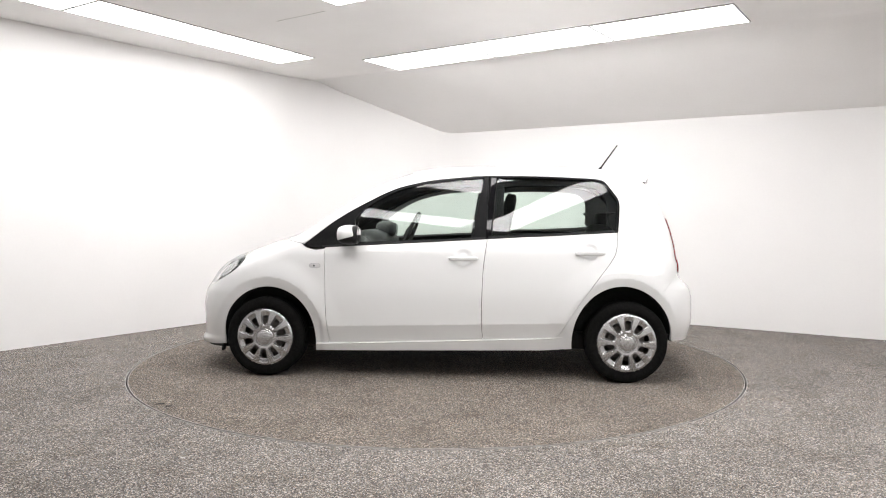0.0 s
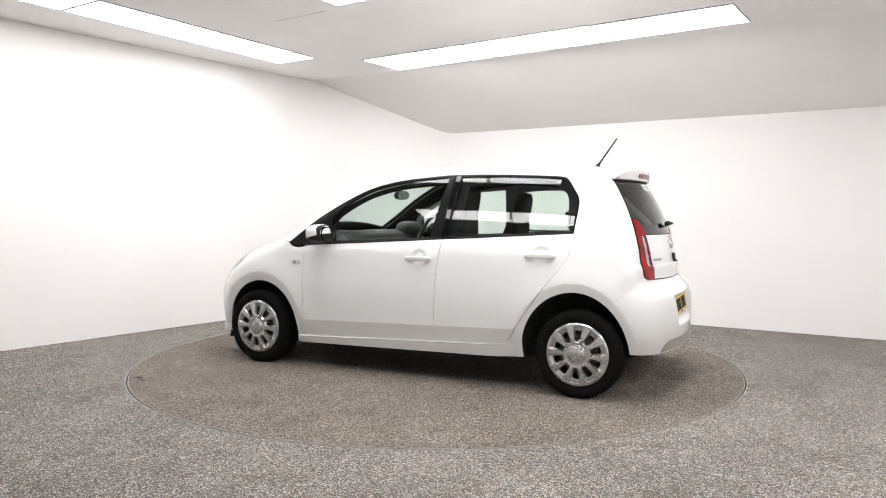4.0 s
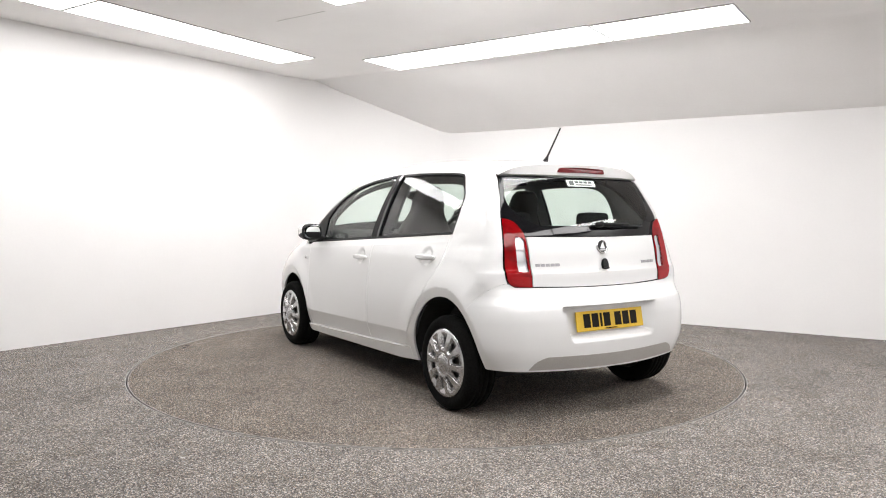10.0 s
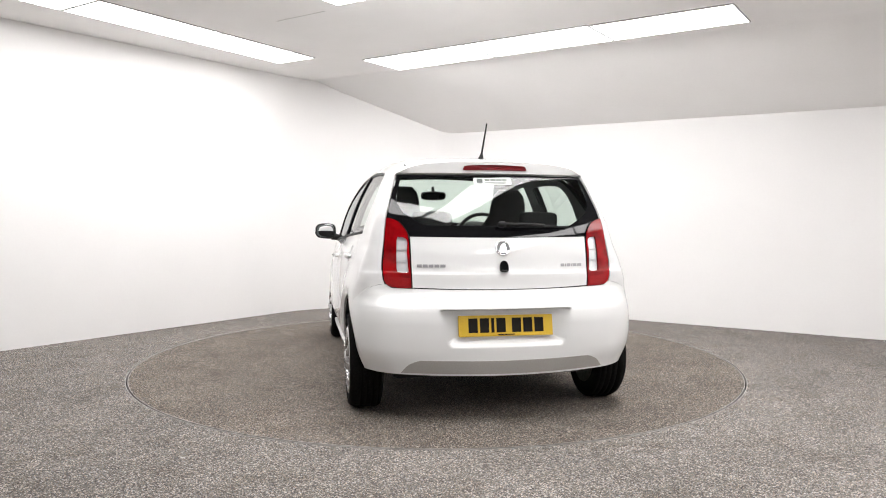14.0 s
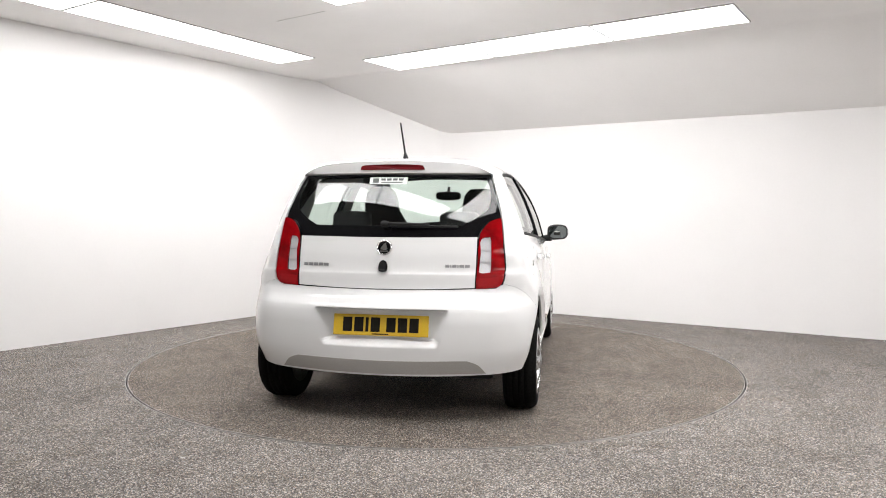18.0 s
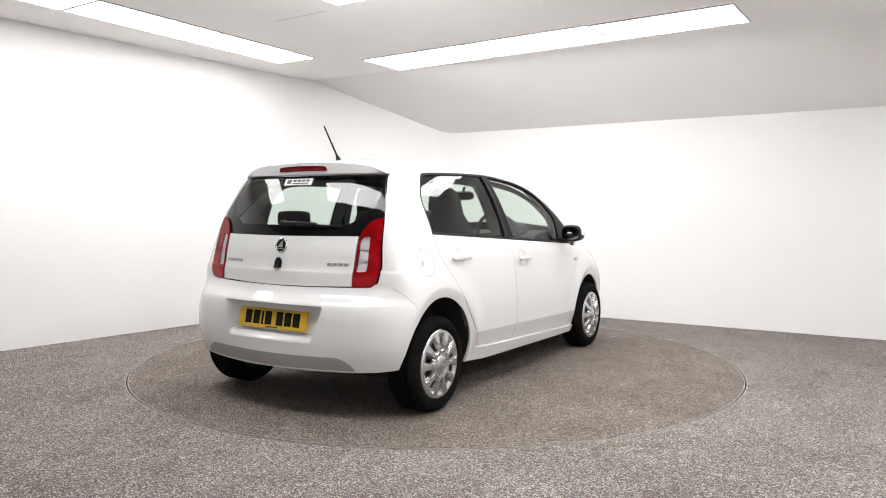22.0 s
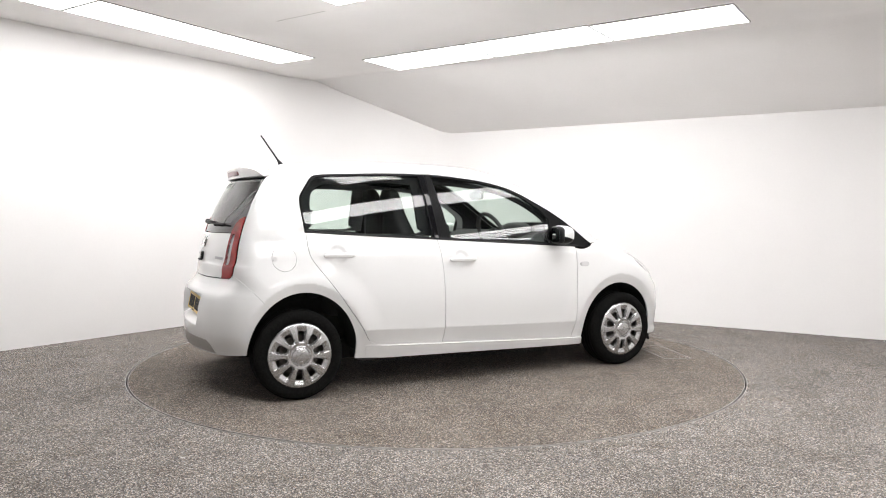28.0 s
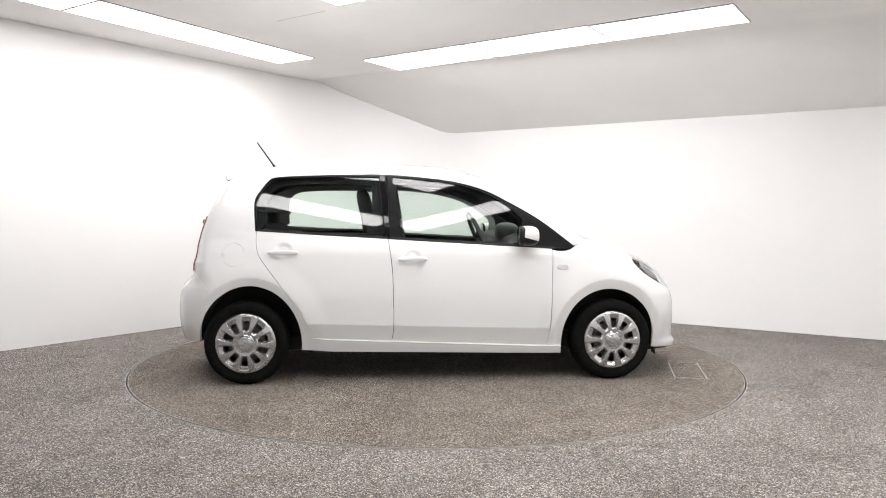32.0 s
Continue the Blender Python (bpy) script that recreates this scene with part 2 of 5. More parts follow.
def fill(outline, holes=(), step=0.025, fine=(), folds=()):
    """Triangles that fill a flat outline. fine: (x, y, radius, step) discs with a closer net; folds: points on either side of a sharp fold."""
    from mathutils.geometry import delaunay_2d_cdt
    loops = [list(outline), *[list(h) for h in holes]]
    o = np.array(outline)
    lo, hi = o.min(0), o.max(0)

    def net(lo, hi, step):
        gx, gy = np.meshgrid(np.arange(lo[0], hi[0] + step, step), np.arange(lo[1], hi[1] + step, step * 0.87))
        gx = gx + (np.arange(gx.shape[0]) % 2)[:, None] * step / 2
        return np.stack([gx.ravel(), gy.ravel()], 1)

    g = net(lo, hi, step)
    sizes = np.full(len(g), step)
    for x, y, r, s in fine:
        g2 = net((x - r, y - r), (x + r, y + r), s)
        g2 = g2[np.hypot(g2[:, 0] - x, g2[:, 1] - y) < r]
        keep = np.hypot(g[:, 0] - x, g[:, 1] - y) > r + s
        g, sizes = np.concatenate([g[keep], g2]), np.concatenate([sizes[keep], np.full(len(g2), s)])
    if len(folds):
        folds = np.array(folds, float)
        keep = np.abs(g[:, None] - folds[None]).max(2).min(1) > 0.008
        g, sizes = np.concatenate([g[keep], folds]), np.concatenate([sizes[keep], np.full(len(folds), 0.006)])
    ok = inside(g, outline)
    for h in holes:
        ok &= ~inside(g, h)
    g, sizes = g[ok], sizes[ok]
    border = np.array([p for l in loops for p in l])
    if len(g):
        near = np.full(len(g), 1e9)
        for i in range(0, len(border), 200):
            d = np.hypot(g[:, None, 0] - border[None, i:i + 200, 0], g[:, None, 1] - border[None, i:i + 200, 1]).min(1)
            near = np.minimum(near, d)
        g = g[near > 0.45 * sizes]
    coords = [Vector((float(a), float(b))) for a, b in [*border, *g]]
    edges, start = [], 0
    for l in loops:
        edges += [(start + i, start + (i + 1) % len(l)) for i in range(len(l))]
        start += len(l)
    v, _, f, _, _, _ = delaunay_2d_cdt(coords, edges, [], 0, 1e-7)
    v, f = np.array([(a.x, a.y) for a in v]), np.array([t for t in f if len(t) == 3])
    c = v[f].mean(1)
    ok = inside(c, outline)
    for h in holes:
        ok &= ~inside(c, h)
    return v, f[ok]


# ---- the form of the car body: x ahead, y to its left, z up ----
def through_points(pts):
    """A smooth function through points, without overshoot."""
    p = np.array(sorted(pts), float)
    x, y = p[:, 0], p[:, 1]
    h, d = np.diff(x), np.diff(y) / np.diff(x)
    m = np.zeros(len(x))
    m[0], m[-1] = d[0], d[-1]
    for i in range(1, len(x) - 1):
        if d[i - 1] * d[i] > 0:
            w1, w2 = 2 * h[i] + h[i - 1], h[i] + 2 * h[i - 1]
            m[i] = (w1 + w2) / (w1 / d[i - 1] + w2 / d[i])

    def f(q):
        q = np.asarray(q, float)
        i = np.clip(np.searchsorted(x, q) - 1, 0, len(h) - 1)
        t = np.clip((q - x[i]) / h[i], 0, 1)
        inner = (1 + 2 * t) * (1 - t) ** 2 * y[i] + t * (1 - t) ** 2 * h[i] * m[i] + t * t * (3 - 2 * t) * y[i + 1] + t * t * (t - 1) * h[i] * m[i + 1]
        return inner + np.where(q < x[0], (q - x[0]) * m[0], 0) + np.where(q > x[-1], (q - x[-1]) * m[-1], 0)
    return f


def ease(a, b, v):
    t = np.clip((v - a) / (b - a), 0, 1)
    return t * t * (3 - 2 * t)


def soft_max(a, b, r):
    return np.maximum(a, b) + np.maximum(r - np.abs(a - b), 0) ** 2 / (4 * r)


TOP = through_points([(1.95, 0.55), (1.80, 0.68), (1.68, 0.765), (1.55, 0.815), (1.45, 0.85), (1.27, 0.918), (1.08, 0.985), (0.80, 1.145), (0.59, 1.272), (0.38, 1.372),
                      (0.21, 1.425), (0.05, 1.448), (-0.23, 1.460), (-0.64, 1.463), (-1.05, 1.447), (-1.25, 1.428), (-1.42, 1.402), (-1.6, 1.36)])
LOWER_WIDTH = through_points([(0.15, 0.728), (0.19, 0.752), (0.22, 0.765), (0.25, 0.775), (0.32, 0.797), (0.40, 0.811), (0.48, 0.817), (0.55, 0.818), (0.70, 0.810), (0.84, 0.795), (0.90, 0.779), (0.94, 0.765), (0.97, 0.757)])
LOWER_TAIL = through_points([(0.15, -1.705), (0.22, -1.728), (0.35, -1.748), (0.45, -1.752), (0.53, -1.750), (0.59, -1.740), (0.62, -1.727), (0.645, -1.703), (0.67, -1.680), (0.715, -1.658), (0.79, -1.652),
                             (0.80, -1.646), (0.90, -1.625), (1.0, -1.598)])


def WIDTH(z):
    """Half the width at a height; the side glass leans in on an even curve."""
    s = np.maximum(z - 0.97, 0)
    return np.where(z > 0.97, 0.757 - 0.27 * s - 0.425 * s * s, LOWER_WIDTH(np.minimum(z, 0.97)))


def TAIL(z):
    """How far back the body reaches; the rear glass leans in on an even curve."""
    s = np.clip(z - 1.0, 0, 0.40)
    return np.where(z > 1.0, -1.598 + 0.33 * s + 0.41 * s * s, LOWER_TAIL(np.minimum(z, 1.0)))


NOSE = through_points([(0.15, 1.80), (0.19, 1.832), (0.215, 1.834), (0.26, 1.812), (0.30, 1.810), (0.45, 1.812), (0.56, 1.795), (0.63, 1.75), (0.72, 1.70), (0.85, 1.62), (1.4, 1.5)])
AXLES = (1.21, -1.21)
HUB = 0.268
GRIPS = ((-0.137, 0.822), (-0.968, 0.862))


FOLD = lambda x: 0.3935 - 0.027 * (x + 0.8)          # height of the sharp fold along the doors, falling towards the front


def door_fold(x, z):
    """What the doors' sharp lower fold adds to the width."""
    line = FOLD(x)
    folded = np.where(z < line, 0.8155 - 0.31 * (line - z), 0.8155 + 0.0025 * ease(line, 0.55, z))
    return np.where(z < 0.55, folded - LOWER_WIDTH(np.minimum(z, 0.55)), 0.0) * ease(0.84, 0.80, x) * ease(-0.87, -0.80, x)


def shoulder(x, z):
    """The doors lean in above a fold just under the windows."""
    up = z - (BELT(x) - 0.043)
    return 0.15 * np.clip(up, 0, 0.043) * ease(0.40, 0.09, up) * ease(1.05, 0.80, x) * ease(-1.40, -1.10, x)


def body(x, y, z):
    """Below zero inside the car, above zero outside."""
    a = np.abs(y)
    high = ease(0.60, 0.95, z)
    side = WIDTH(z) - np.maximum(-x - 0.4, 0) ** 2 * (0.020 + 0.032 * high) - np.maximum(x - 0.3, 0) ** 2 * (0.032 + 0.020 * high)
    side = side + door_fold(x, z) - shoulder(x, z)
    for (ax, rx, rz), lip, turn in ((ARCH_F, 0.19, 0.022), (ARCH_R, 0.145, 0.017)):
        q = np.hypot((x - ax) / rx, (z - HUB) / rz)
        side = side + (0.014 * ease(1.45 + lip, 1 + lip, q) - turn * np.clip((1 + lip - q) / lip, 0, 1.3)) * ease(0.26, 0.46, z)
    for gx, gz in GRIPS:
        side = side - 0.011 * ease(0.060, 0.026, np.hypot((x - gx) * 0.92, z - gz))
    f = a - side
    f = soft_max(f, TAIL(z) + (0.225 + 0.055 * ease(1.08, 1.33, z) + 0.06 * ease(0.40, 0.25, z)) * a * a - x, 0.075 - 0.035 * ease(1.0, 1.3, z) + 0.135 * ease(0.75, 0.6, z))
    f = soft_max(f, x - NOSE(z) + 0.27 * a * a, 0.22)
    f = soft_max(f, (z - TOP(x) + (0.10 + 0.04 * ease(0.2, 0.9, x)) * a * a) * 0.95, 0.09)
    niche = ease(0.365, 0.335, a + (0.60 - z) * 0.28) * ease(0.610, 0.598, z) * ease(0.415, 0.455, z) * ease(-1.5, -1.55, x)
    return f + 0.066 * niche


def solve(make, lo, hi, count=44):
    """The outermost place along each ray where the body begins; make(d) gives x, y, z."""
    lo, hi = np.array(lo, float), np.array(hi, float)
    for _ in range(count):
        mid = (lo + hi) / 2
        out = body(*make(mid)) > 0
        hi, lo = np.where(out, mid, hi), np.where(out, lo, mid)
    return make((lo + hi) / 2)


def from_side(u, v):
    return solve(lambda d: (u, d, v), np.zeros_like(u), np.full_like(u, 1.0))


def from_behind(u, v):
    return solve(lambda d: (-0.6 - d, u, v), np.zeros_like(u), np.full_like(u, 1.5))


def from_above(u, v):
    return solve(lambda d: (u, v, d), np.full_like(u, 0.4), np.full_like(u, 1.6))


def round_tail(u, v):
    return solve(lambda d: (-1.2 - d * np.cos(u), d * np.sin(u), v), np.zeros_like(u), np.full_like(u, 1.2))


def round_nose(u, v):
    return solve(lambda d: (1.05 + d * np.cos(u), d * np.sin(u), v), np.zeros_like(u), np.full_like(u, 1.2))


def outward(p):
    e = 0.002
    g = np.stack([body(p[:, 0] + e, p[:, 1], p[:, 2]) - body(p[:, 0] - e, p[:, 1], p[:, 2]),
                  body(p[:, 0], p[:, 1] + e, p[:, 2]) - body(p[:, 0], p[:, 1] - e, p[:, 2]),
                  body(p[:, 0], p[:, 1], p[:, 2] + e) - body(p[:, 0], p[:, 1], p[:, 2] - e)], 1)
    return g / np.maximum(np.linalg.norm(g, axis=1), 1e-9)[:, None]


def panel(name, outline, where, mat, parent, label="", holes=(), step=0.025, fine=(), folds=(), out=0.0, deep=0.014, lining=None, mirror=False, shadow=True):
    """A sheet of the body: an outline laid onto the body's form, with turned-in edges and, where it shows, a lining."""
    v, f = fill(outline, holes, step, fine, folds)
    p = np.stack(where(v[:, 0], v[:, 1]), 1)
    nrm = outward(p)
    p = p + nrm * (out(p)[:, None] if callable(out) else out)
    if mirror:
        p[:, 1] *= -1
        nrm[:, 1] *= -1
    a, b, c = p[f[:, 0]], p[f[:, 1]], p[f[:, 2]]
    flip = (np.cross(b - a, c - a) * nrm[f].sum(1)).sum(1) < 0
    f[flip] = f[flip][:, ::-1]
    verts, norms, faces, mats = [p], [nrm], [f], [np.zeros(len(f), int)]
    # free edges
    e = np.concatenate([f[:, [0, 1]], f[:, [1, 2]], f[:, [2, 0]]])
    key = np.sort(e, 1)
    _, idx, cnt = np.unique(key, axis=0, return_index=True, return_counts=True)
    rim = e[idx[cnt == 1]]
    n = len(p)
    along = p[rim[:, 1]] - p[rim[:, 0]]
    across = np.cross(along, nrm[rim[:, 0]])
    across /= np.maximum(np.linalg.norm(across, axis=1), 1e-9)[:, None]
    top0, top1 = p[rim[:, 0]], p[rim[:, 1]]
    low0, low1 = top0 - nrm[rim[:, 0]] * deep, top1 - nrm[rim[:, 1]] * deep
    k = len(rim)
    verts += [top0, top1, low0, low1]
    norms += [across] * 4
    i = np.arange(k)
    quads = np.concatenate([np.stack([n + i + k, n + i, n + i + 2 * k], 1), np.stack([n + i + k, n + i + 2 * k, n + i + 3 * k], 1)])
    faces.append(quads)
    mats.append(np.zeros(len(quads), int))
    if lining:
        base = n + 4 * k
        verts.append(p - nrm * deep)
        norms.append(-nrm)
        faces.append(f[:, ::-1] + base)
        mats.append(np.ones(len(f), int))
    verts, norms, faces, mats = np.concatenate(verts), np.concatenate(norms), np.concatenate(faces), np.concatenate(mats)
    me = bpy.data.meshes.new(name)
    me.from_pydata(verts.tolist(), [], faces.tolist())
    me.materials.append(mat)
    if lining:
        me.materials.append(lining)
    me.polygons.foreach_set("material_index", mats.astype(np.int32))
    me.shade_smooth()
    me.normals_split_custom_set_from_vertices(norms.tolist())
    ob = new(name, me)
    ob.parent = parent
    ob.visible_shadow = shadow
    return tagged(ob, label)


# ---- the room ----
ROOM = Matrix.Rotation(radians(-33.3), 4, "Z")     # the light grid's axes
CEILING = 2.635
LOW = 2.084                                        # where the sloping ceiling meets the far wall
CORNER_L, CORNER_R = Vector((-1.50, 2.84)), Vector((0.10, 3.262))
END_L = CORNER_L + Vector((-0.596, -0.803)) * 8.2
END_R = CORNER_R + Vector((0.8497, -0.5272)) * 5.25
BACK = Vector((3.3, -7.6))


def wall(name, a, b, h0, h1, label):
    """A wall 0.15 m thick behind the line from a to b."""
    a, b = Vector(a), Vector(b)
    n = Vector((-(b - a).y, (b - a).x)).normalized()
    if n.dot(a) < 0:
        n = -n
    bm = bmesh.new()
    rows = []
    for p, h in ((a, h0), (b, h1)):
        for q in (p, p + n * 0.15):
            rows.append((bm.verts.new((q.x, q.y, -0.05)), bm.verts.new((q.x, q.y, h))))
    (a0, a1), (c0, c1), (b0, b1), (d0, d1) = rows
    for f in ((a0, b0, b1, a1), (c0, c1, d1, d0), (a1, b1, d1, c1), (a0, c0, d0, b0), (a0, a1, c1, c0), (b0, d0, d1, b1)):
        bm.faces.new(f)
    bmesh.ops.recalc_face_normals(bm, faces=bm.faces)
    return tagged(part(name, bm, WALL), label, "wall", kind="structure")


def bent_wall(name, corners, cuts, tops, label):
    """A wall along a line of corners, each rounded off over the given length, 0.15 m thick."""
    line = [(Vector(corners[0]), tops[0])]
    for a, b, c, cut, top in zip(corners, corners[1:], corners[2:], cuts, tops[1:]):
        a, b, c = Vector(a), Vector(b), Vector(c)
        p, q = b + (a - b).normalized() * cut, b + (c - b).normalized() * cut
        for k in range(11):
            t = k / 10
            line.append((p * (1 - t) ** 2 + b * 2 * t * (1 - t) + q * t * t, top))
    line.append((Vector(corners[-1]), tops[-1]))
    bm = bmesh.new()
    rows = []
    for k, (p, top) in enumerate(line):
        d = (line[min(k + 1, len(line) - 1)][0] - line[max(k - 1, 0)][0]).normalized()
        n = Vector((-d.y, d.x)) * 0.15
        rows.append([bm.verts.new((*p, -0.05)), bm.verts.new((*p, top)), bm.verts.new((*(p + n), top)), bm.verts.new((*(p + n), -0.05))])
    for p, q in zip(rows, rows[1:]):
        for i in range(4):
            bm.faces.new((p[i], q[i], q[(i + 1) % 4], p[(i + 1) % 4])).smooth = i == 0
    bm.faces.new(rows[0])
    bm.faces.new(rows[-1][::-1])
    bmesh.ops.recalc_face_normals(bm, faces=bm.faces)
    for e in bm.edges:
        if len(e.link_faces) == 2 and e.calc_face_angle(0) > 0.6:
            e.smooth = False
    return tagged(part(name, bm, WALL), label, "wall", kind="structure")


bent_wall("wall_west", [END_L, CORNER_L, CORNER_R, END_R], [0.42, 0.16], [CEILING + 0.1] * 3 + [CEILING], "smooth white painted studio wall with rounded corners")
# unseen walls that close the room, set near to bounce light onto the ceiling
wall("wall_east", END_R, BACK, CEILING + 0.1, CEILING + 0.1, "plain white wall out of view, closing the room and bouncing light")
wall("wall_south", BACK, END_L, CEILING + 0.1, CEILING + 0.1, "plain white wall out of view, closing the room and bouncing light")

# the ceiling: flat, then sloping down to the low far wall
HINGE_A = CORNER_L + Vector((-0.10, 0.02))
HINGE_DIR = Vector((0.8497, -0.5272))


def make_ceiling():
    bm = bmesh.new()
    out = Vector((0.5272, 0.8497))
    a, b = HINGE_A - HINGE_DIR * 1.0, HINGE_A + HINGE_DIR * 11.5
    run = (CORNER_R - HINGE_A).dot(out)
    prof = [(0.0, CEILING), (0.06, CEILING - 0.006), (0.14, CEILING - 0.030)]
    slope = (LOW - (CEILING - 0.030)) / (run - 0.14)
    prof += [(0.14 + (run + 0.2 - 0.14) * k / 6, CEILING - 0.030 + slope * (run + 0.2 - 0.14) * k / 6) for k in range(1, 7)]
    rows = []
    for s, z in prof:
        rows.append([bm.verts.new((*(p + out * s), z)) for p in (a, b)])
    for p, q in zip(rows, rows[1:]):
        f = bm.faces.new((p[0], p[1], q[1], q[0]))
        f.smooth = True
    far = [bm.verts.new((*(p - out * 14.0), CEILING)) for p in (a - HINGE_DIR * 8, b + HINGE_DIR * 3)]
    ea, eb = (bm.verts.new((*(p), CEILING)) for p in (a - HINGE_DIR * 8, b + HINGE_DIR * 3))
    bm.faces.new((far[0], far[1], eb, rows[0][1], rows[0][0], ea))
    bmesh.ops.recalc_face_normals(bm, faces=bm.faces)
    for f in bm.faces:
        if f.normal.z > 0:
            f.normal_flip()
    # the unseen half nearer the camera is darkened to deepen the window reflections
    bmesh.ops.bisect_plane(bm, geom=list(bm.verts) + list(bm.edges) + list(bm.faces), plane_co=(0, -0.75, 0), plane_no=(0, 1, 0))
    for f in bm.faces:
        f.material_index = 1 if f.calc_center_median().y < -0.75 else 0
    up = bmesh.ops.extrude_face_region(bm, geom=list(bm.faces))
    bmesh.ops.translate(bm, verts=[g for g in up["geom"] if isinstance(g, bmesh.types.BMVert)], vec=(0, 0, 0.15))
    bmesh.ops.recalc_face_normals(bm, faces=bm.faces)
    return tagged(part("ceiling", bm, [CEIL, CEIL_DARKENED]), "off-white plaster ceiling sloping down to the far wall, its unseen near half darkened", "ceiling", kind="structure")


make_ceiling()


def ceiling_light(x, y, w, d, drop=0.0, tilt=0.0):
    """A flush panel, at x, y in the light grid."""
    ob = new("ceiling_light")
    tagged(ob, "flush rectangular white light panel, switched on", "ceiling light", "ceiling light panels")
    ob.matrix_world = ROOM @ pose(x, y, CEILING - drop, tilt, 0, 0)
    e = 0.010
    bm = bmesh.new()
    for lo, hi in (((0, 0, -0.008), (w, e, 0.004)), ((0, d - e, -0.008), (w, d, 0.004)), ((0, e, -0.008), (e, d - e, 0.004)), ((w - e, e, -0.008), (w, d - e, 0.004))):
        add_box(bm, lo, hi)
    part("frame", bm, TRIM, ob, "thin white metal frame")
    part("diffuser", box((e, e, -0.006), (w - e, d - e, 0.002), 0.0), PANEL, ob, "glowing white diffuser")
    return ob


TURN = pose(0, 0, 0, 0, 0, -1.4)
for x, w, d, drop in ((-1.580, 1.168, 0.60, 0.0), (-0.402, 1.196, 0.595, 0.0), (0.806, 1.112, 0.572, 0.006)):      # the strip along the far wall
    ob = ceiling_light(x, 0.950, w, d, drop)
    ob.matrix_world = TURN @ ob.matrix_world
for k in range(3):      # the strip along the west wall
    ceiling_light(-2.385, 0.685 - 1.125 * (k + 1), 0.495, 1.117)
for k in range(3):      # the strip on the east side
    ceiling_light(1.68, 0.600 - 1.125 * (k + 1), 0.495, 1.117)
for k in range(2):      # the strip on the entrance side
    ceiling_light(-0.72 + 1.168 * k, -2.84, 1.160, 0.48)
for k in range(3):      # a further strip by the east wall, out of view, added to brighten the right side
    ceiling_light(4.05, -0.69 - 1.125 * (k + 1), 0.70, 1.117)
for k in range(2):      # close to the east wall, also unseen and added as fill for the right side
    ceiling_light(4.05, 0.45 - 1.125 * k, 0.52, 1.117)
for k in range(2):      # over the turntable
    ceiling_light(-0.525 + 0.772 * k, -0.553 - 0.72, 0.764, 0.72)

tagged(part("trim", box((0, -0.0012, -0.002), (0.52, 0.0012, 0.0), 0.0, pose(-1.287, 0.278, CEILING, 0, 0, -34.8)), GREY_STRIP), "hairline joint in the ceiling", "trim", kind="structure")

# ---- floor and turntable ----
RING = 2.209


def ring_sheet(bm, r0, r1, z, steps=160, index=0):
    a = [bm.verts.new((r0 * math.cos(2 * math.pi * k / steps), r0 * math.sin(2 * math.pi * k / steps), z)) for k in range(steps)]
    b = [bm.verts.new((r1 * math.cos(2 * math.pi * k / steps), r1 * math.sin(2 * math.pi * k / steps), z)) for k in range(steps)]
    for k in range(steps):
        f = bm.faces.new((a[k], b[k], b[(k + 1) % steps], a[(k + 1) % steps]))
        f.material_index = index
    return a, b


bm = bmesh.new()
a, b = ring_sheet(bm, RING + 0.008, 16.0, 0.0)
inner = [bm.verts.new((v.co.x, v.co.y, -0.06)) for v in a]
for k in range(160):
    bm.faces.new((a[k], a[(k + 1) % 160], inner[(k + 1) % 160], inner[k]))
tagged(part("floor", bm, CARPET), "speckled grey-brown needle-felt carpet floor", "floor", kind="structure")
tagged(part("pit", prism([(2.6 * math.cos(k * math.pi / 32), 2.6 * math.sin(k * math.pi / 32)) for k in range(64)], -0.12, -0.06), DARK), "dark pit under the turntable", "floor", kind="structure")
tagged(part("trim", lathe([(RING + 0.004, -0.03), (RING + 0.004, 0.002), (RING + 0.009, 0.002), (RING + 0.009, -0.03)], 160, "z"), EDGE), "thin worn metal edge round the pit", "trim", kind="structure")

turntable = tagged(new("turntable"), "large round turntable covered in speckled carpet", "turntable")
part("platform", lathe([(0.0001, -0.04), (RING - 0.012, -0.04), (RING - 0.012, 0.0), (0.0001, 0.0)], 160, "z"), CARPET_DISC, turntable)
part("edge_ring", lathe([(RING - 0.012, -0.03), (RING - 0.012, 0.002), (RING - 0.007, 0.002), (RING - 0.007, -0.03)], 160, "z"), EDGE, turntable, "thin worn metal edge ring")


def hatch():
    bm = bmesh.new()
    c = [(1.814, -0.296), (1.66, -0.777), (1.86, -0.843), (2.03, -0.30)]
    c = [(x - 0.097, y - 0.032) for x, y in c]
    for i, (p, q) in enumerate(zip(c, c[1:] + c[:1])):
        if i == 3:
            q = (p[0] * 0.45 + q[0] * 0.55, p[1] * 0.45 + q[1] * 0.55)
        d = Vector((q[0] - p[0], q[1] - p[1], 0))
        add_box(bm, (0, -0.0045, 0), (d.length, 0.0045, 0.002), Matrix.Translation((p[0], p[1], 0)) @ d.to_track_quat("X", "Z").to_matrix().to_4x4())
    part("hatch_edge", bm, CHALK, turntable, "scuffed pale edge of a service hatch")


hatch()
for x, y, a, w in ((1.485, 1.535, 25, 0.055), (1.412, 1.575, 10, 0.040)):
    part("carpet_mark", prism(oval(w / 2, 0.010, 14, 2.0), 0.0, 0.002), DARK, turntable, "small dark scuff on the carpet").matrix_local = pose(x, y, 0.0, 0, 0, a)
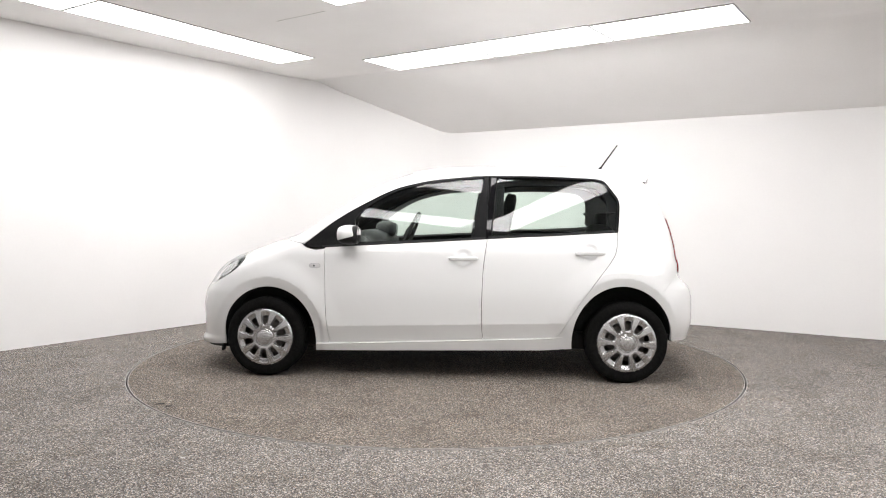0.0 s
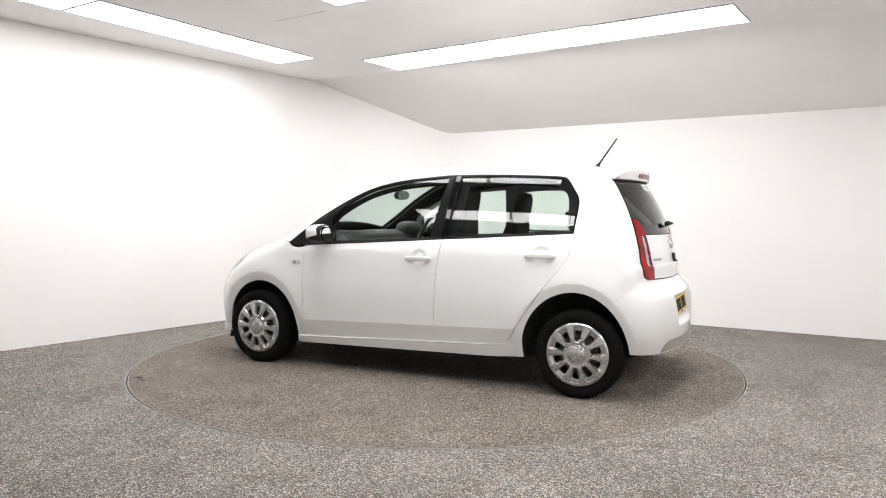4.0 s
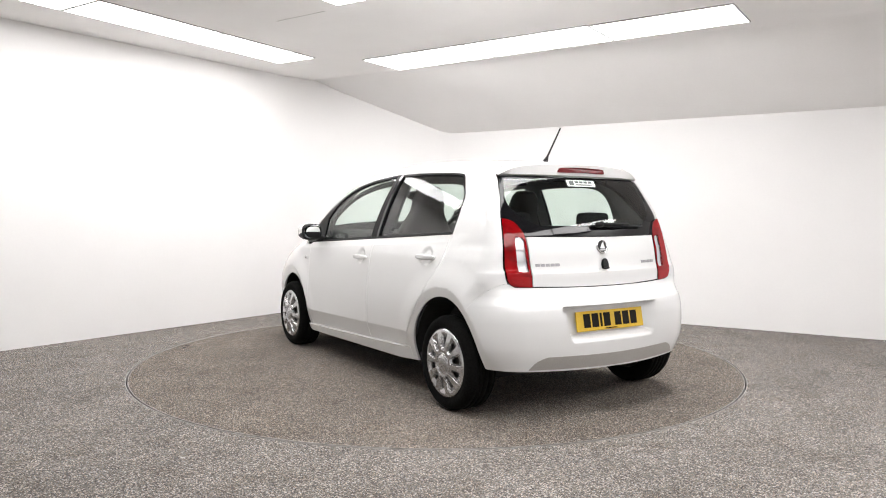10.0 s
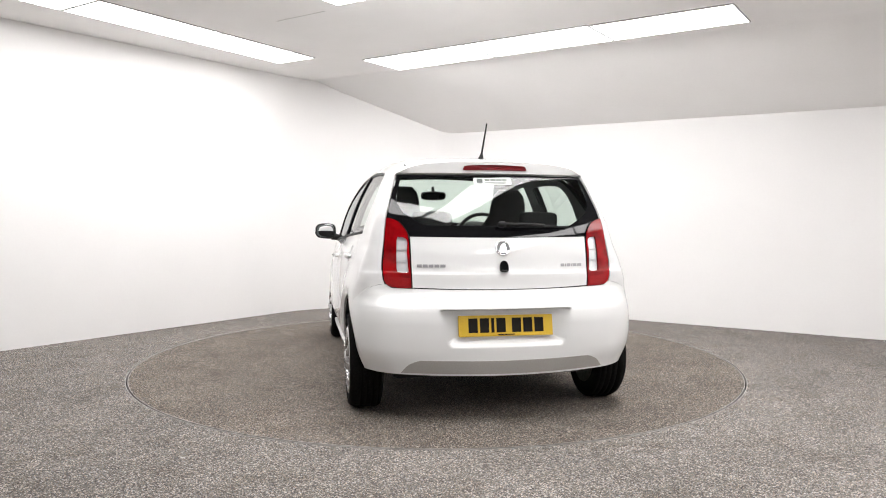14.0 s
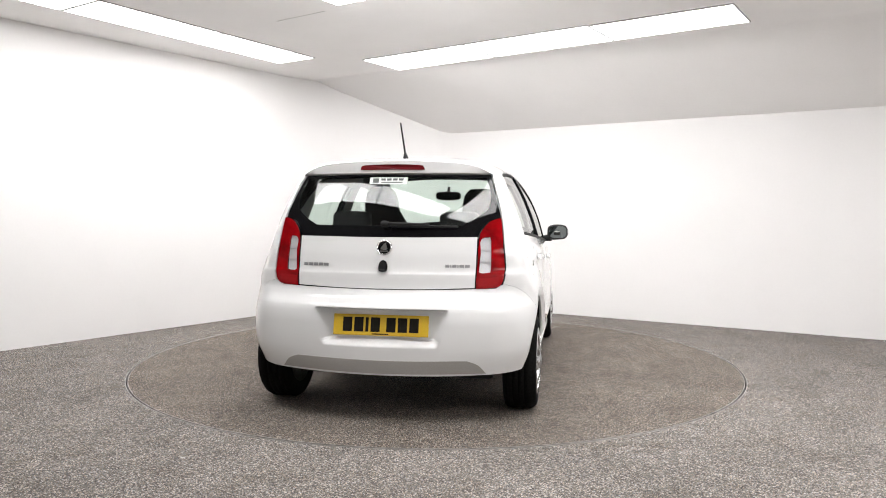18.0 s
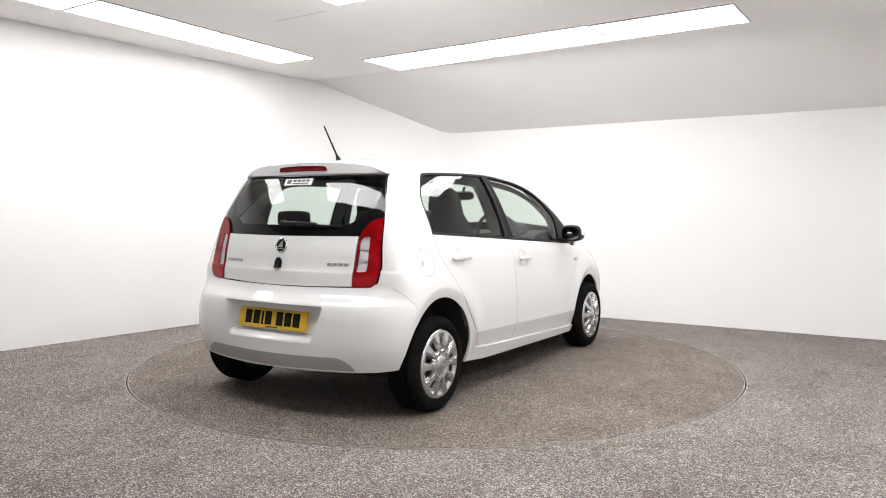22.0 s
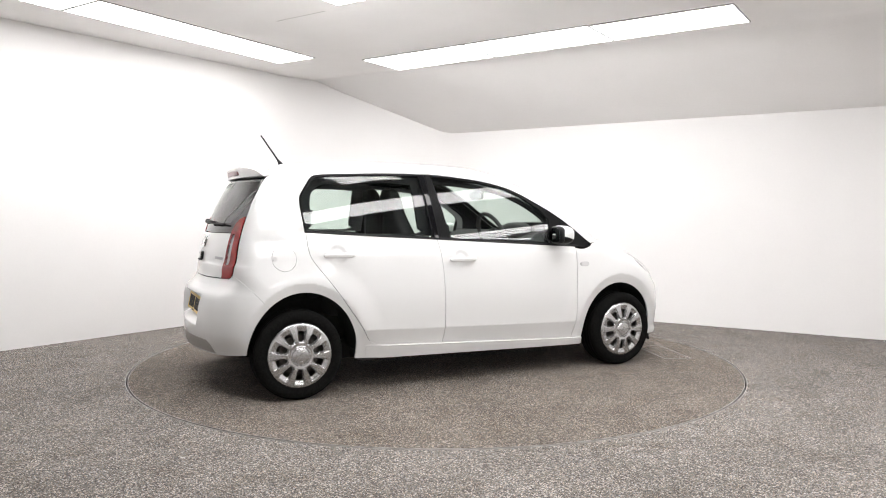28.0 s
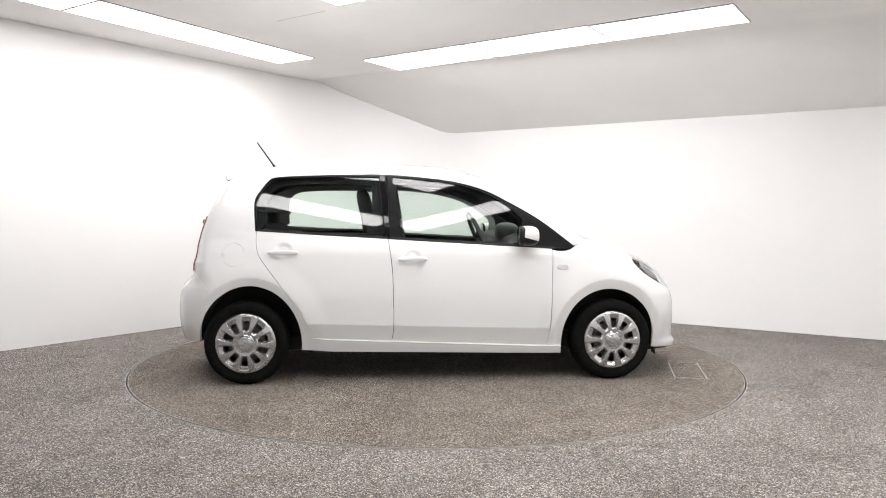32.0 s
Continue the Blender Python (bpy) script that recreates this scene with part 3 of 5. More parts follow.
for x, y, a in ((-1.149, -2.332, 20), (2.83, 0.60, 50), (3.40, -0.24, 0)):
    scrap = prism([(-0.010, -0.006), (0.009, -0.008), (0.012, 0.004), (-0.004, 0.008)], 0.0, 0.003, 0.0008)
    tagged(part("lint_scrap", scrap, LINT), "tiny pale scrap of lint lying on the carpet", "lint", "lint scraps on the carpet").matrix_world = pose(x, y, 0.0, 0, 0, a)

# ---- the car ----
car = tagged(new("car"), "small white five-door hatchback parked on the turntable", "car")
SILL = lambda x: 0.235 + (0.765 - x) * 0.0400
BELT = lambda x: 0.878 + (0.83 - x) * 0.0565
EAVE = through_points([(-1.45, 0.455), (-1.2, 0.50), (-0.6, 0.52), (0.0, 0.52), (0.3, 0.53), (0.6, 0.575), (0.9, 0.62), (1.08, 0.64), (1.3, 0.62), (1.5, 0.56), (1.66, 0.46)])
FLANK = through_points([(0.70, 0.60), (0.75, 0.632), (0.81, 0.640), (0.95, 0.628), (1.09, 0.612), (1.2, 0.584), (1.326, 0.548), (1.40, 0.53)])
GAP = 0.0018


def eave_height(xs):
    xs = np.array(xs, float)
    return from_above(xs, EAVE(xs))[2]


def flank_x(zs):
    zs = np.array(zs, float)
    return from_behind(FLANK(zs), zs)[0]


def arch(ax, rx, rz, start, end, n=26):
    """Wheel-arch edge from angle start to end, degrees from straight ahead over the top."""
    return [(ax + rx * math.cos(radians(start + (end - start) * k / n)), HUB + rz * math.sin(radians(start + (end - start) * k / n))) for k in range(n + 1)]


ARCH_F = (1.19, 0.325, 0.343)
ARCH_R = (-1.182, 0.328, 0.372)
DLO_TOP = [(0.945, 0.905), (0.735, 1.066), (0.536, 1.183), (0.338, 1.280), (0.142, 1.331), (-0.05, 1.355), (-0.288, 1.373), (-0.621, 1.370), (-0.922, 1.358)]
DLO_BACK = [(-0.922, 1.358), (-1.03, 1.350), (-1.075, 1.338), (-1.103, 1.308), (-1.138, 1.258), (-1.164, 1.220), (-1.173, 1.180), (-1.171, 1.12), (-1.158, BELT(-1.158))]
SEAM_F = [(0.80, 0.872), (0.796, 0.722), (0.785, 0.417), (0.766, SILL(0.766))]
SEAM_B = [(-0.294, BELT(-0.294)), (-0.268, 0.733), (-0.259, 0.432), (-0.267, SILL(-0.267))]
SEAM_R = [(-1.150, BELT(-1.150)), (-1.144, 0.889), (-1.115, 0.814), (-0.989, 0.646), (-0.845, 0.440), (-0.778, 0.330), (-0.735, SILL(-0.735) + 0.006), (-0.70, SILL(-0.70))]
BUMPER_SEAM = [(-1.560, 0.735), (-1.48, 0.655), (-1.398, 0.560)]
LAMP = [(1.376, 0.792), (1.390, 0.815), (1.425, 0.824), (1.505, 0.797), (1.585, 0.720), (1.652, 0.612), (1.55, 0.650), (1.445, 0.712), (1.395, 0.758)]


def shift(points, dx, dz=0.0):
    return [(x + dx, z + dz) for x, z in points]


def side_of_car(flip):
    side = dict(mirror=flip)
    folds = [(x, FOLD(x) + dz) for x in np.arange(-0.84, 0.81, 0.02) for dz in (-0.004, 0.004)] + [(x, BELT(x) - 0.043 + dz) for x in np.arange(-1.14, 0.80, 0.02) for dz in (-0.004, 0.004)]
    # wing
    hood_edge = [(x, float(z)) for x, z in zip(np.linspace(1.085, 1.60, 12), eave_height(np.linspace(1.085, 1.60, 12)) - 0.002)]
    nose_line = [hood_edge[-1], (1.665, 0.66), (1.66, 0.595)]
    outline = loop(shift(SEAM_F, GAP)[::-1], [(0.80 + GAP, 0.872), (0.86, 0.862), (0.93, 0.878), (0.965, 0.905)], [(0.965, 0.905), hood_edge[0]], hood_edge, nose_line,
                   [(1.66, 0.595), (1.56, 0.546), (1.436, 0.495)], arch(*ARCH_F, 41.5, 184), ((0.866, 0.245), (0.866, 0.215), (0.77, 0.222)))
    panel("wing", outline, from_side, PAINT, car, "white front wing", [loop(LAMP + LAMP[:1])], fine=[(1.19, HUB, 0.46, 0.012)], lining=INNER, **side)
    # doors
    door = loop([(0.80 - GAP, 0.872), (0.80 - GAP, BELT(0.80))], [(0.80 - GAP, BELT(0.80)), SEAM_B[0]], shift(SEAM_B, GAP), [SEAM_B[3], SEAM_F[3]], shift(SEAM_F, -GAP)[::-1])
    fine = [(GRIPS[0][0], GRIPS[0][1], 0.085, 0.007)]
    front = panel("front_door", door, from_side, PAINT, car, "white front door", fine=fine, folds=folds, lining=INNER, **side)
    door = loop([SEAM_B[0], SEAM_R[0]], shift(SEAM_R, GAP), [SEAM_R[-1], SEAM_B[3]], shift(SEAM_B, -GAP)[::-1])
    fine = [(-1.182, HUB, 0.50, 0.014), (GRIPS[1][0], GRIPS[1][1], 0.085, 0.007)]
    rear = panel("rear_door", door, from_side, PAINT, car, "white rear door", fine=fine, folds=folds, lining=INNER, **side)
    # sill
    panel("sill", loop([(0.866, 0.190), (0.862, SILL(0.862) - GAP)], [(0.862, SILL(0.862) - GAP), (-0.792, SILL(-0.792) - GAP)], ((-0.792, SILL(-0.792)), (-0.792, 0.2135), (0.866, 0.184))),
          from_side, PAINT, car, "white sill", out=lambda p: 0.0015 + 0.0145 * ease(-0.80, -0.64, p[:, 0]), deep=0.04, **side)
    # body side: pillar, roof rail and rear quarter
    xs = np.linspace(1.08, -1.345, 44)
    roof_edge = [(float(x), float(z) - 0.001) for x, z in zip(xs, eave_height(xs))]
    zs = np.linspace(1.335, 0.735, 24)
    back = [(float(x) + 0.002, float(z)) for x, z in zip(flank_x(zs), zs)]
    outline = loop([(0.968, 0.908), roof_edge[0]], roof_edge, [roof_edge[-1], back[0]], back, [back[-1], BUMPER_SEAM[0]], BUMPER_SEAM, arch(*ARCH_R, 128, -8),
                   ((-0.855, 0.216), (-0.80, 0.2135), (-0.786, 0.2135), (-0.786, SILL(-0.786)), SEAM_R[-1]), shift(SEAM_R, -GAP)[::-1], DLO_BACK[::-1], DLO_TOP[::-1])
    holes, cap = [], [(-1.292 + 0.072 * math.cos(k * math.pi / 16), 0.840 + 0.075 * math.sin(k * math.pi / 16)) for k in range(32)]
    if flip:
        holes = [cap]
    quarter = panel("body_side", outline, from_side, PAINT, car, "white roof pillar and rear quarter panel", holes, fine=[(-1.182, HUB, 0.50, 0.012), (-1.45, 1.1, 0.25, 0.015), (-1.5, 0.9, 0.18, 0.015)], lining=INNER, **side)
    if flip:
        panel("fuel_flap", [(-1.292 + (x + 1.292) * 0.975, 0.84 + (z - 0.84) * 0.975) for x, z in cap], from_side, PAINT, car, "round white fuel flap", deep=0.03, mirror=True)
        part("flap_notch", prism([(0.012 * math.cos(k * math.pi / 6), 0.016 * math.sin(k * math.pi / 6)) for k in range(12)], 0, 0.008, 0.002), PAINT, bpy.data.objects["fuel_flap"]).matrix_local = pose(-1.352, -0.775, 0.84, 90, 0, 0)
    # windows: black frames with the panes set in them
    front_pane = loop(((0.592, BELT(0.592) + 0.016), (0.605, 1.072)), [(0.605, 1.072), (0.51, 1.164), (0.335, 1.262), (0.14, 1.316), (-0.05, 1.341), (-0.266, 1.359)], ((-0.266, 1.359), (-0.196, BELT(-0.196) + 0.016)))
    rear_pane = loop(((-0.322, BELT(-0.322) + 0.016), (-0.356, 1.359)), [(-0.356, 1.359), (-0.62, 1.359), (-0.91, 1.347), (-1.022, 1.340), (-1.066, 1.327), (-1.090, 1.300), (-1.124, 1.252), (-1.150, 1.214), (-1.159, 1.176), (-1.157, 1.12), (-1.147, BELT(-1.147) + 0.014)])
    f1 = loop(DLO_TOP[:6] + [(-0.300, 1.371)], [(-0.300, 1.371), (-0.290, BELT(-0.29))], [(-0.290, BELT(-0.29)), (0.83, BELT(0.83))], [(0.83, BELT(0.83)), (0.91, 0.884), (0.945, 0.905)])
    panel("window_frame", f1, from_side, BLACK, front, "black window frame and mirror corner", [front_pane], out=-0.003, deep=0.02, lining=INNER, **side)
    f2 = loop([(-0.306, 1.371), (-0.62, 1.369), (-0.922, 1.357)], DLO_BACK, [DLO_BACK[-1], (-0.296, BELT(-0.296))])
    panel("window_frame", f2, from_side, BLACK, rear, "black window frame", [rear_pane], out=-0.003, deep=0.02, lining=INNER, **side)
    panel("pillar_cover", loop(((-0.318, 1.366), (-0.352, 1.366), (-0.312, BELT(-0.31) + 0.006), (-0.282, BELT(-0.28) + 0.006))), from_side, GLOSSY, rear, "gloss black pillar cover", out=0.001, deep=0.004, **side)
    panel("window_pane", front_pane, from_side, GLASS, front, "green-tinted clear glass", out=-0.010, deep=0.001, shadow=False, **side)
    panel("window_pane", rear_pane, from_side, GLASS, rear, "green-tinted clear glass", out=-0.010, deep=0.001, shadow=False, **side)
    # belt seals
    panel("belt_seal", loop([(0.82, BELT(0.82) + 0.003), (-0.286, BELT(-0.286) + 0.003)], [(-0.286, BELT(-0.286) + 0.016), (0.82, BELT(0.82) + 0.014)]), from_side, PLASTIC, front, "", out=0.004, deep=0.01, **side)
    panel("belt_seal", loop([(-0.300, BELT(-0.3) + 0.003), (-1.155, BELT(-1.155) + 0.003)], [(-1.155, BELT(-1.155) + 0.014), (-0.300, BELT(-0.3) + 0.016)]), from_side, PLASTIC, rear, "", out=0.004, deep=0.01, **side)
    return front, rear


doors = {False: side_of_car(False), True: side_of_car(True)}

# roof, screen, bonnet
def top_panel(name, x0, x1, mat, label, inset=0.002, step=0.03, **more):
    xs = np.linspace(x0, x1, 40)
    edge = [(float(x), float(EAVE(x)) - inset) for x in xs]
    return panel(name, loop(edge, [edge[-1], (x1, -edge[-1][1])], [(x, -y) for x, y in edge[::-1]], step=0.03), from_above, mat, car, label, step=step, **more)


top_panel("roof", 0.235, -1.345, PAINT, "white roof", lining=HEADLINER, deep=0.025)
screen_edge = [(float(x), float(EAVE(x)) - 0.004) for x in np.linspace(0.245, 1.075, 24)]
pane = loop([(0.31, 0.47), (0.6, 0.53), (0.9, 0.58), (0.96, 0.585)], [(0.96, -0.585), (0.9, -0.58), (0.6, -0.53), (0.31, -0.47)])
panel("screen_surround", loop(screen_edge, [(x, -y) for x, y in screen_edge[::-1]]), from_above, GLOSSY, car, "black windscreen border", [pane], step=0.03, out=-0.002, lining=INNER)
panel("windscreen", pane, from_above, GLASS, car, "green-tinted windscreen", step=0.03, out=-0.006, deep=0.001, shadow=False)
top_panel("bonnet", 1.085, 1.66, PAINT, "white bonnet", lining=INNER)

# tail
TOPZ = 1.325
def make_spoiler():
    """A lip across the roof's end: flat on top, its rear face leaning out over the glass."""
    crest = through_points([(0.0, 1.406), (0.2, 1.402), (0.385, 1.390), (0.47, 1.372), (0.52, 1.350), (0.548, 1.335)])
    ys = np.linspace(-0.548, 0.548, 61)
    a = np.abs(ys)
    roof_x = np.full_like(ys, -1.325)
    roof_z = from_above(roof_x, np.clip(ys, -0.545, 0.545))[2] + 0.001
    edge = -1.452 + 0.24 * a * a + 0.22 * a ** 4
    rows = [(roof_x, roof_z - 0.02), (roof_x, roof_z), (edge * 0.6 + roof_x * 0.4, crest(a) * 0.6 + roof_z * 0.4 + 0.003), (edge + 0.012, crest(a) + 0.001), (edge, crest(a) - 0.006),
            (edge + 0.005, np.full_like(ys, 1.334)), (edge + 0.020, np.full_like(ys, 1.327)), (edge + 0.07, np.full_like(ys, 1.327))]
    bm = bmesh.new()
    grid = [[bm.verts.new((x[k], ys[k], min(z[k], crest(a[k]) + 0.02))) for k in range(61)] for x, z in rows]
    for p, q in zip(grid, grid[1:]):
        for k in range(60):
            bm.faces.new((p[k], p[k + 1], q[k + 1], q[k])).smooth = True
    for k in (0, 60):
        bm.faces.new([r[k] for r in grid])
    bmesh.ops.recalc_face_normals(bm, faces=bm.faces)
    for e in bm.edges:
        if len(e.link_faces) == 2 and e.calc_face_angle(0) > 0.9:
            e.smooth = False
    return part("spoiler", bm, PAINT, car, "white roof spoiler")


make_spoiler()
WINDOW_EDGE = [(0.495, 0.990), (0.513, 1.03), (0.548, 1.072), (float(FLANK(1.092)) - 0.004, 1.094), (float(FLANK(1.2)) - 0.004, 1.2), (float(FLANK(1.31)) - 0.013, TOPZ - 0.004)]
rear_outline = loop(WINDOW_EDGE, [(WINDOW_EDGE[-1][0], TOPZ - 0.004), (-WINDOW_EDGE[-1][0], TOPZ - 0.004)], [(-y, z) for y, z in WINDOW_EDGE[::-1]], [(-0.495, 0.990), (0.0, 0.986), (0.495, 0.990)])
PANE_EDGE = [(0.41, 1.048), (0.475, 1.085), (0.535, 1.135), (float(FLANK(1.2)) - 0.030, 1.2), (float(FLANK(1.30)) - 0.030, 1.312)]
rear_pane = loop(PANE_EDGE, [PANE_EDGE[-1], (0.0, 1.318), (-PANE_EDGE[-1][0], 1.312)], [(-y, z) for y, z in PANE_EDGE[::-1]], [(-0.41, 1.048), (0.0, 1.044), (0.41, 1.048)])
panel("tailgate_window", rear_outline, from_behind, GLOSSY, car, "black rear window border", [rear_pane], out=-0.008, deep=0.012, lining=INNER)
panel("rear_window_pane", rear_pane, from_behind, GLASS_REAR, bpy.data.objects["tailgate_window"], "dark-tinted rear glass", out=-0.0085, deep=0.001, shadow=False)
tailgate = panel("tailgate", loop([(0.486, 0.718), (0.489, 0.80), (0.492, 0.984)], [(0.492, 0.984), (0.0, 0.980), (-0.492, 0.984)], [(-0.492, 0.984), (-0.489, 0.80), (-0.486, 0.718)],
                 [(-0.486, 0.718), (-0.25, 0.711), (0, 0.709), (0.25, 0.711), (0.486, 0.718)]), from_behind, PAINT, car, "white tailgate", step=0.012, lining=INNER)
for flip in (False, True):
    zs = np.linspace(1.086, 0.752, 14)
    outer = [(float(FLANK(z)) - 0.001, float(z)) for z in zs]
    lamp = loop(outer, [outer[-1], (0.614, 0.727), (0.575, 0.716), (0.492, 0.712)], [(0.492, 0.712), (0.494, 0.80), (0.500, 0.975), (0.515, 1.022), (0.550, 1.066), (0.590, 1.083), outer[0]])
    clear = loop([(0.506, 0.800), (0.512, 0.90), (0.508, 0.955), (0.520, 0.978), (0.550, 0.982), (0.563, 0.968), (0.567, 0.815), (0.555, 0.797), (0.518, 0.794), (0.506, 0.800)], step=0.012)
    mid = np.mean(np.array(lamp), 0)
    lens = [(p[0] + (mid[0] - p[0]) * 0.0022 / max(math.hypot(mid[0] - p[0], mid[1] - p[1]), 1e-6), p[1] + (mid[1] - p[1]) * 0.0022 / max(math.hypot(mid[0] - p[0], mid[1] - p[1]), 1e-6)) for p in lamp]
    light = panel("tail_light", lens, from_behind, RED, car, "red tail light with clear middle", [clear], step=0.012, out=0.0045, deep=0.03, mirror=flip)
    panel("lamp_gasket", lamp, from_behind, GLOSSY, light, "black gasket", [clear], step=0.012, out=0.0005, deep=0.02, mirror=flip)
    reflex = loop([(0.503, 0.724), (0.50, 0.768)], [(0.50, 0.768), (0.612, 0.776)], [(0.612, 0.776), (0.606, 0.742), (0.575, 0.727), (0.503, 0.724)], step=0.012)
    panel("reflex_patch", reflex, from_behind, RED_REFLEX, light, "beaded red reflex patch", step=0.012, out=0.0056, deep=0.001, mirror=flip)
    for z0 in (0.852, 0.915):
        bar = loop(((0.512, z0), (0.562, z0 - 0.004), (0.562, z0 + 0.006), (0.512, z0 + 0.010), (0.512, z0)), step=0.012)
        panel("lamp_divider", bar, from_behind, LAMP_GREY, light, "grey divider", step=0.012, out=-0.002, deep=0.008, mirror=flip)
    panel("lamp_bowl", clear, from_behind, LAMP_BOWL, light, "silver reflector", step=0.012, out=-0.008, deep=0.002, mirror=flip)
    panel("clear_lens", clear, from_behind, LENS, light, "clear lens", step=0.012, out=0.003, deep=0.001, mirror=flip, shadow=False)



seam = np.array(smooth_line(BUMPER_SEAM, 0.01))
seam_x, seam_z = -seam[::-1, 0], seam[::-1, 1]


def bumper_top(us):
    """Height of the rear bumper's upper edge round the tail."""
    us = np.asarray(us, float)
    low = np.full_like(us, 0.68)
    for _ in range(8):
        x, y, z = round_tail(us, low)
        low = 0.5 * low + 0.5 * np.interp(-x, seam_x, seam_z)
    mid = 0.704 + 0.012 * (y / 0.6) ** 2
    return np.where(np.abs(y) < 0.60, mid, np.minimum(low, 0.735) - 0.0015)


def arch_angle(zs):
    """Where the rear wheel arch cuts the bumper, as angles round the tail."""
    zs = np.asarray(zs, float)
    ax, rx, rz = ARCH_R
    x = ax - rx * np.sqrt(np.clip(1 - ((zs - HUB) / rz) ** 2, 0, 1))
    y = from_side(x, zs)[1]
    return np.arctan2(y, -(x + 1.2))


zs = np.linspace(0.556, 0.285, 12)
flank = [(float(u), float(z)) for u, z in zip(arch_angle(zs), zs)]
us = np.linspace(-flank[0][0], flank[0][0], 90)
tops = [(float(u), float(z)) for u, z in zip(us, bumper_top(us))]
tops[0], tops[-1] = (-flank[0][0], flank[0][1]), flank[0]
lows = [(float(u), 0.262 + 0.020 * abs(u / 1.2) ** 3) for u in np.linspace(flank[-1][0], -flank[-1][0], 60)]
bumper = panel("rear_bumper", loop(tops, flank, [flank[-1], lows[0]], lows, [lows[-1], (-flank[-1][0], flank[-1][1])], [(-u, z) for u, z in flank[::-1]], step=0.02), round_tail, PAINT, car, "white rear bumper", step=0.014,
               fine=[(y, 0.60, 0.09, 0.005) for y in (-0.55, -0.4, -0.25, -0.1, 0.1, 0.25, 0.4, 0.55)], deep=0.02, lining=PLASTIC)
panel("lower_strip", loop([(0.555, 0.279), (0.0, 0.272), (-0.555, 0.279)], [(-0.555, 0.279), (-0.515, 0.325), (-0.46, 0.347)], [(-0.46, 0.347), (0.0, 0.342), (0.46, 0.347)], [(0.46, 0.347), (0.515, 0.325), (0.555, 0.279)]),
      from_behind, GREY_STRIP, bumper, "grey painted lower strip", out=0.003, deep=0.006)
zs = np.linspace(0.502, 0.20, 14)
ax, rx, rz = ARCH_F
xs = ax + rx * np.sqrt(np.clip(1 - ((zs - HUB) / rz) ** 2, 0, 1))
xs = np.where(zs < HUB, ax + rx, xs)
angles = np.arctan2(from_side(xs, zs)[1], xs - 1.05)
flank = [(float(u), float(z)) for u, z in zip(angles, zs)]
top_x = [(1.485, 0.520), (1.56, 0.553), (1.62, 0.582), (1.66, 0.601)]
crest = [(float(np.arctan2(from_side(np.array([x]), np.array([z]))[1][0], x - 1.05)), z) for x, z in top_x] + [(0.55, 0.61), (0.25, 0.63), (0.0, 0.635)]
crest = [flank[0]] + crest
full = crest + [(-u, z) for u, z in crest[-2::-1]]
panel("front_bumper", loop(flank[::-1], full, [(-u, z) for u, z in flank], [(-flank[-1][0], 0.20), (0.0, 0.17), (flank[-1][0], 0.20)]), round_nose, PAINT, car, "white front bumper", step=0.015, out=-0.0015, lining=PLASTIC)
panel("air_dam", loop([(-1.0, 0.165), (-1.0, 0.205), (0, 0.175), (1.0, 0.205), (1.0, 0.165), (0, 0.15), (-1.0, 0.165)]), round_nose, PLASTIC, bpy.data.objects["front_bumper"], "black lower lip", out=-0.02, deep=0.03)


def number_plate():
    plate = part("number_plate", box((-0.004, -0.258, -0.0555), (0.004, 0.258, 0.0555), 0.003), YELLOW, bumper, "yellow rear plate with dark bars")
    plate.matrix_local = pose(-1.694, 0, 0.519, 0, 11, 0)
    x = 0.205
    for k in range(7):
        w = 0.016 if k == 2 else 0.050
        part("plate_bar", box((-0.0055, x - w, -0.036), (-0.0035, x, 0.040), 0.0), INK, plate)
        x -= w + (0.035 if k == 3 else 0.012)
    part("plate_print", box((-0.0055, -0.045, -0.050), (-0.0035, 0.045, -0.044)), INK, plate)
    return plate


number_plate()

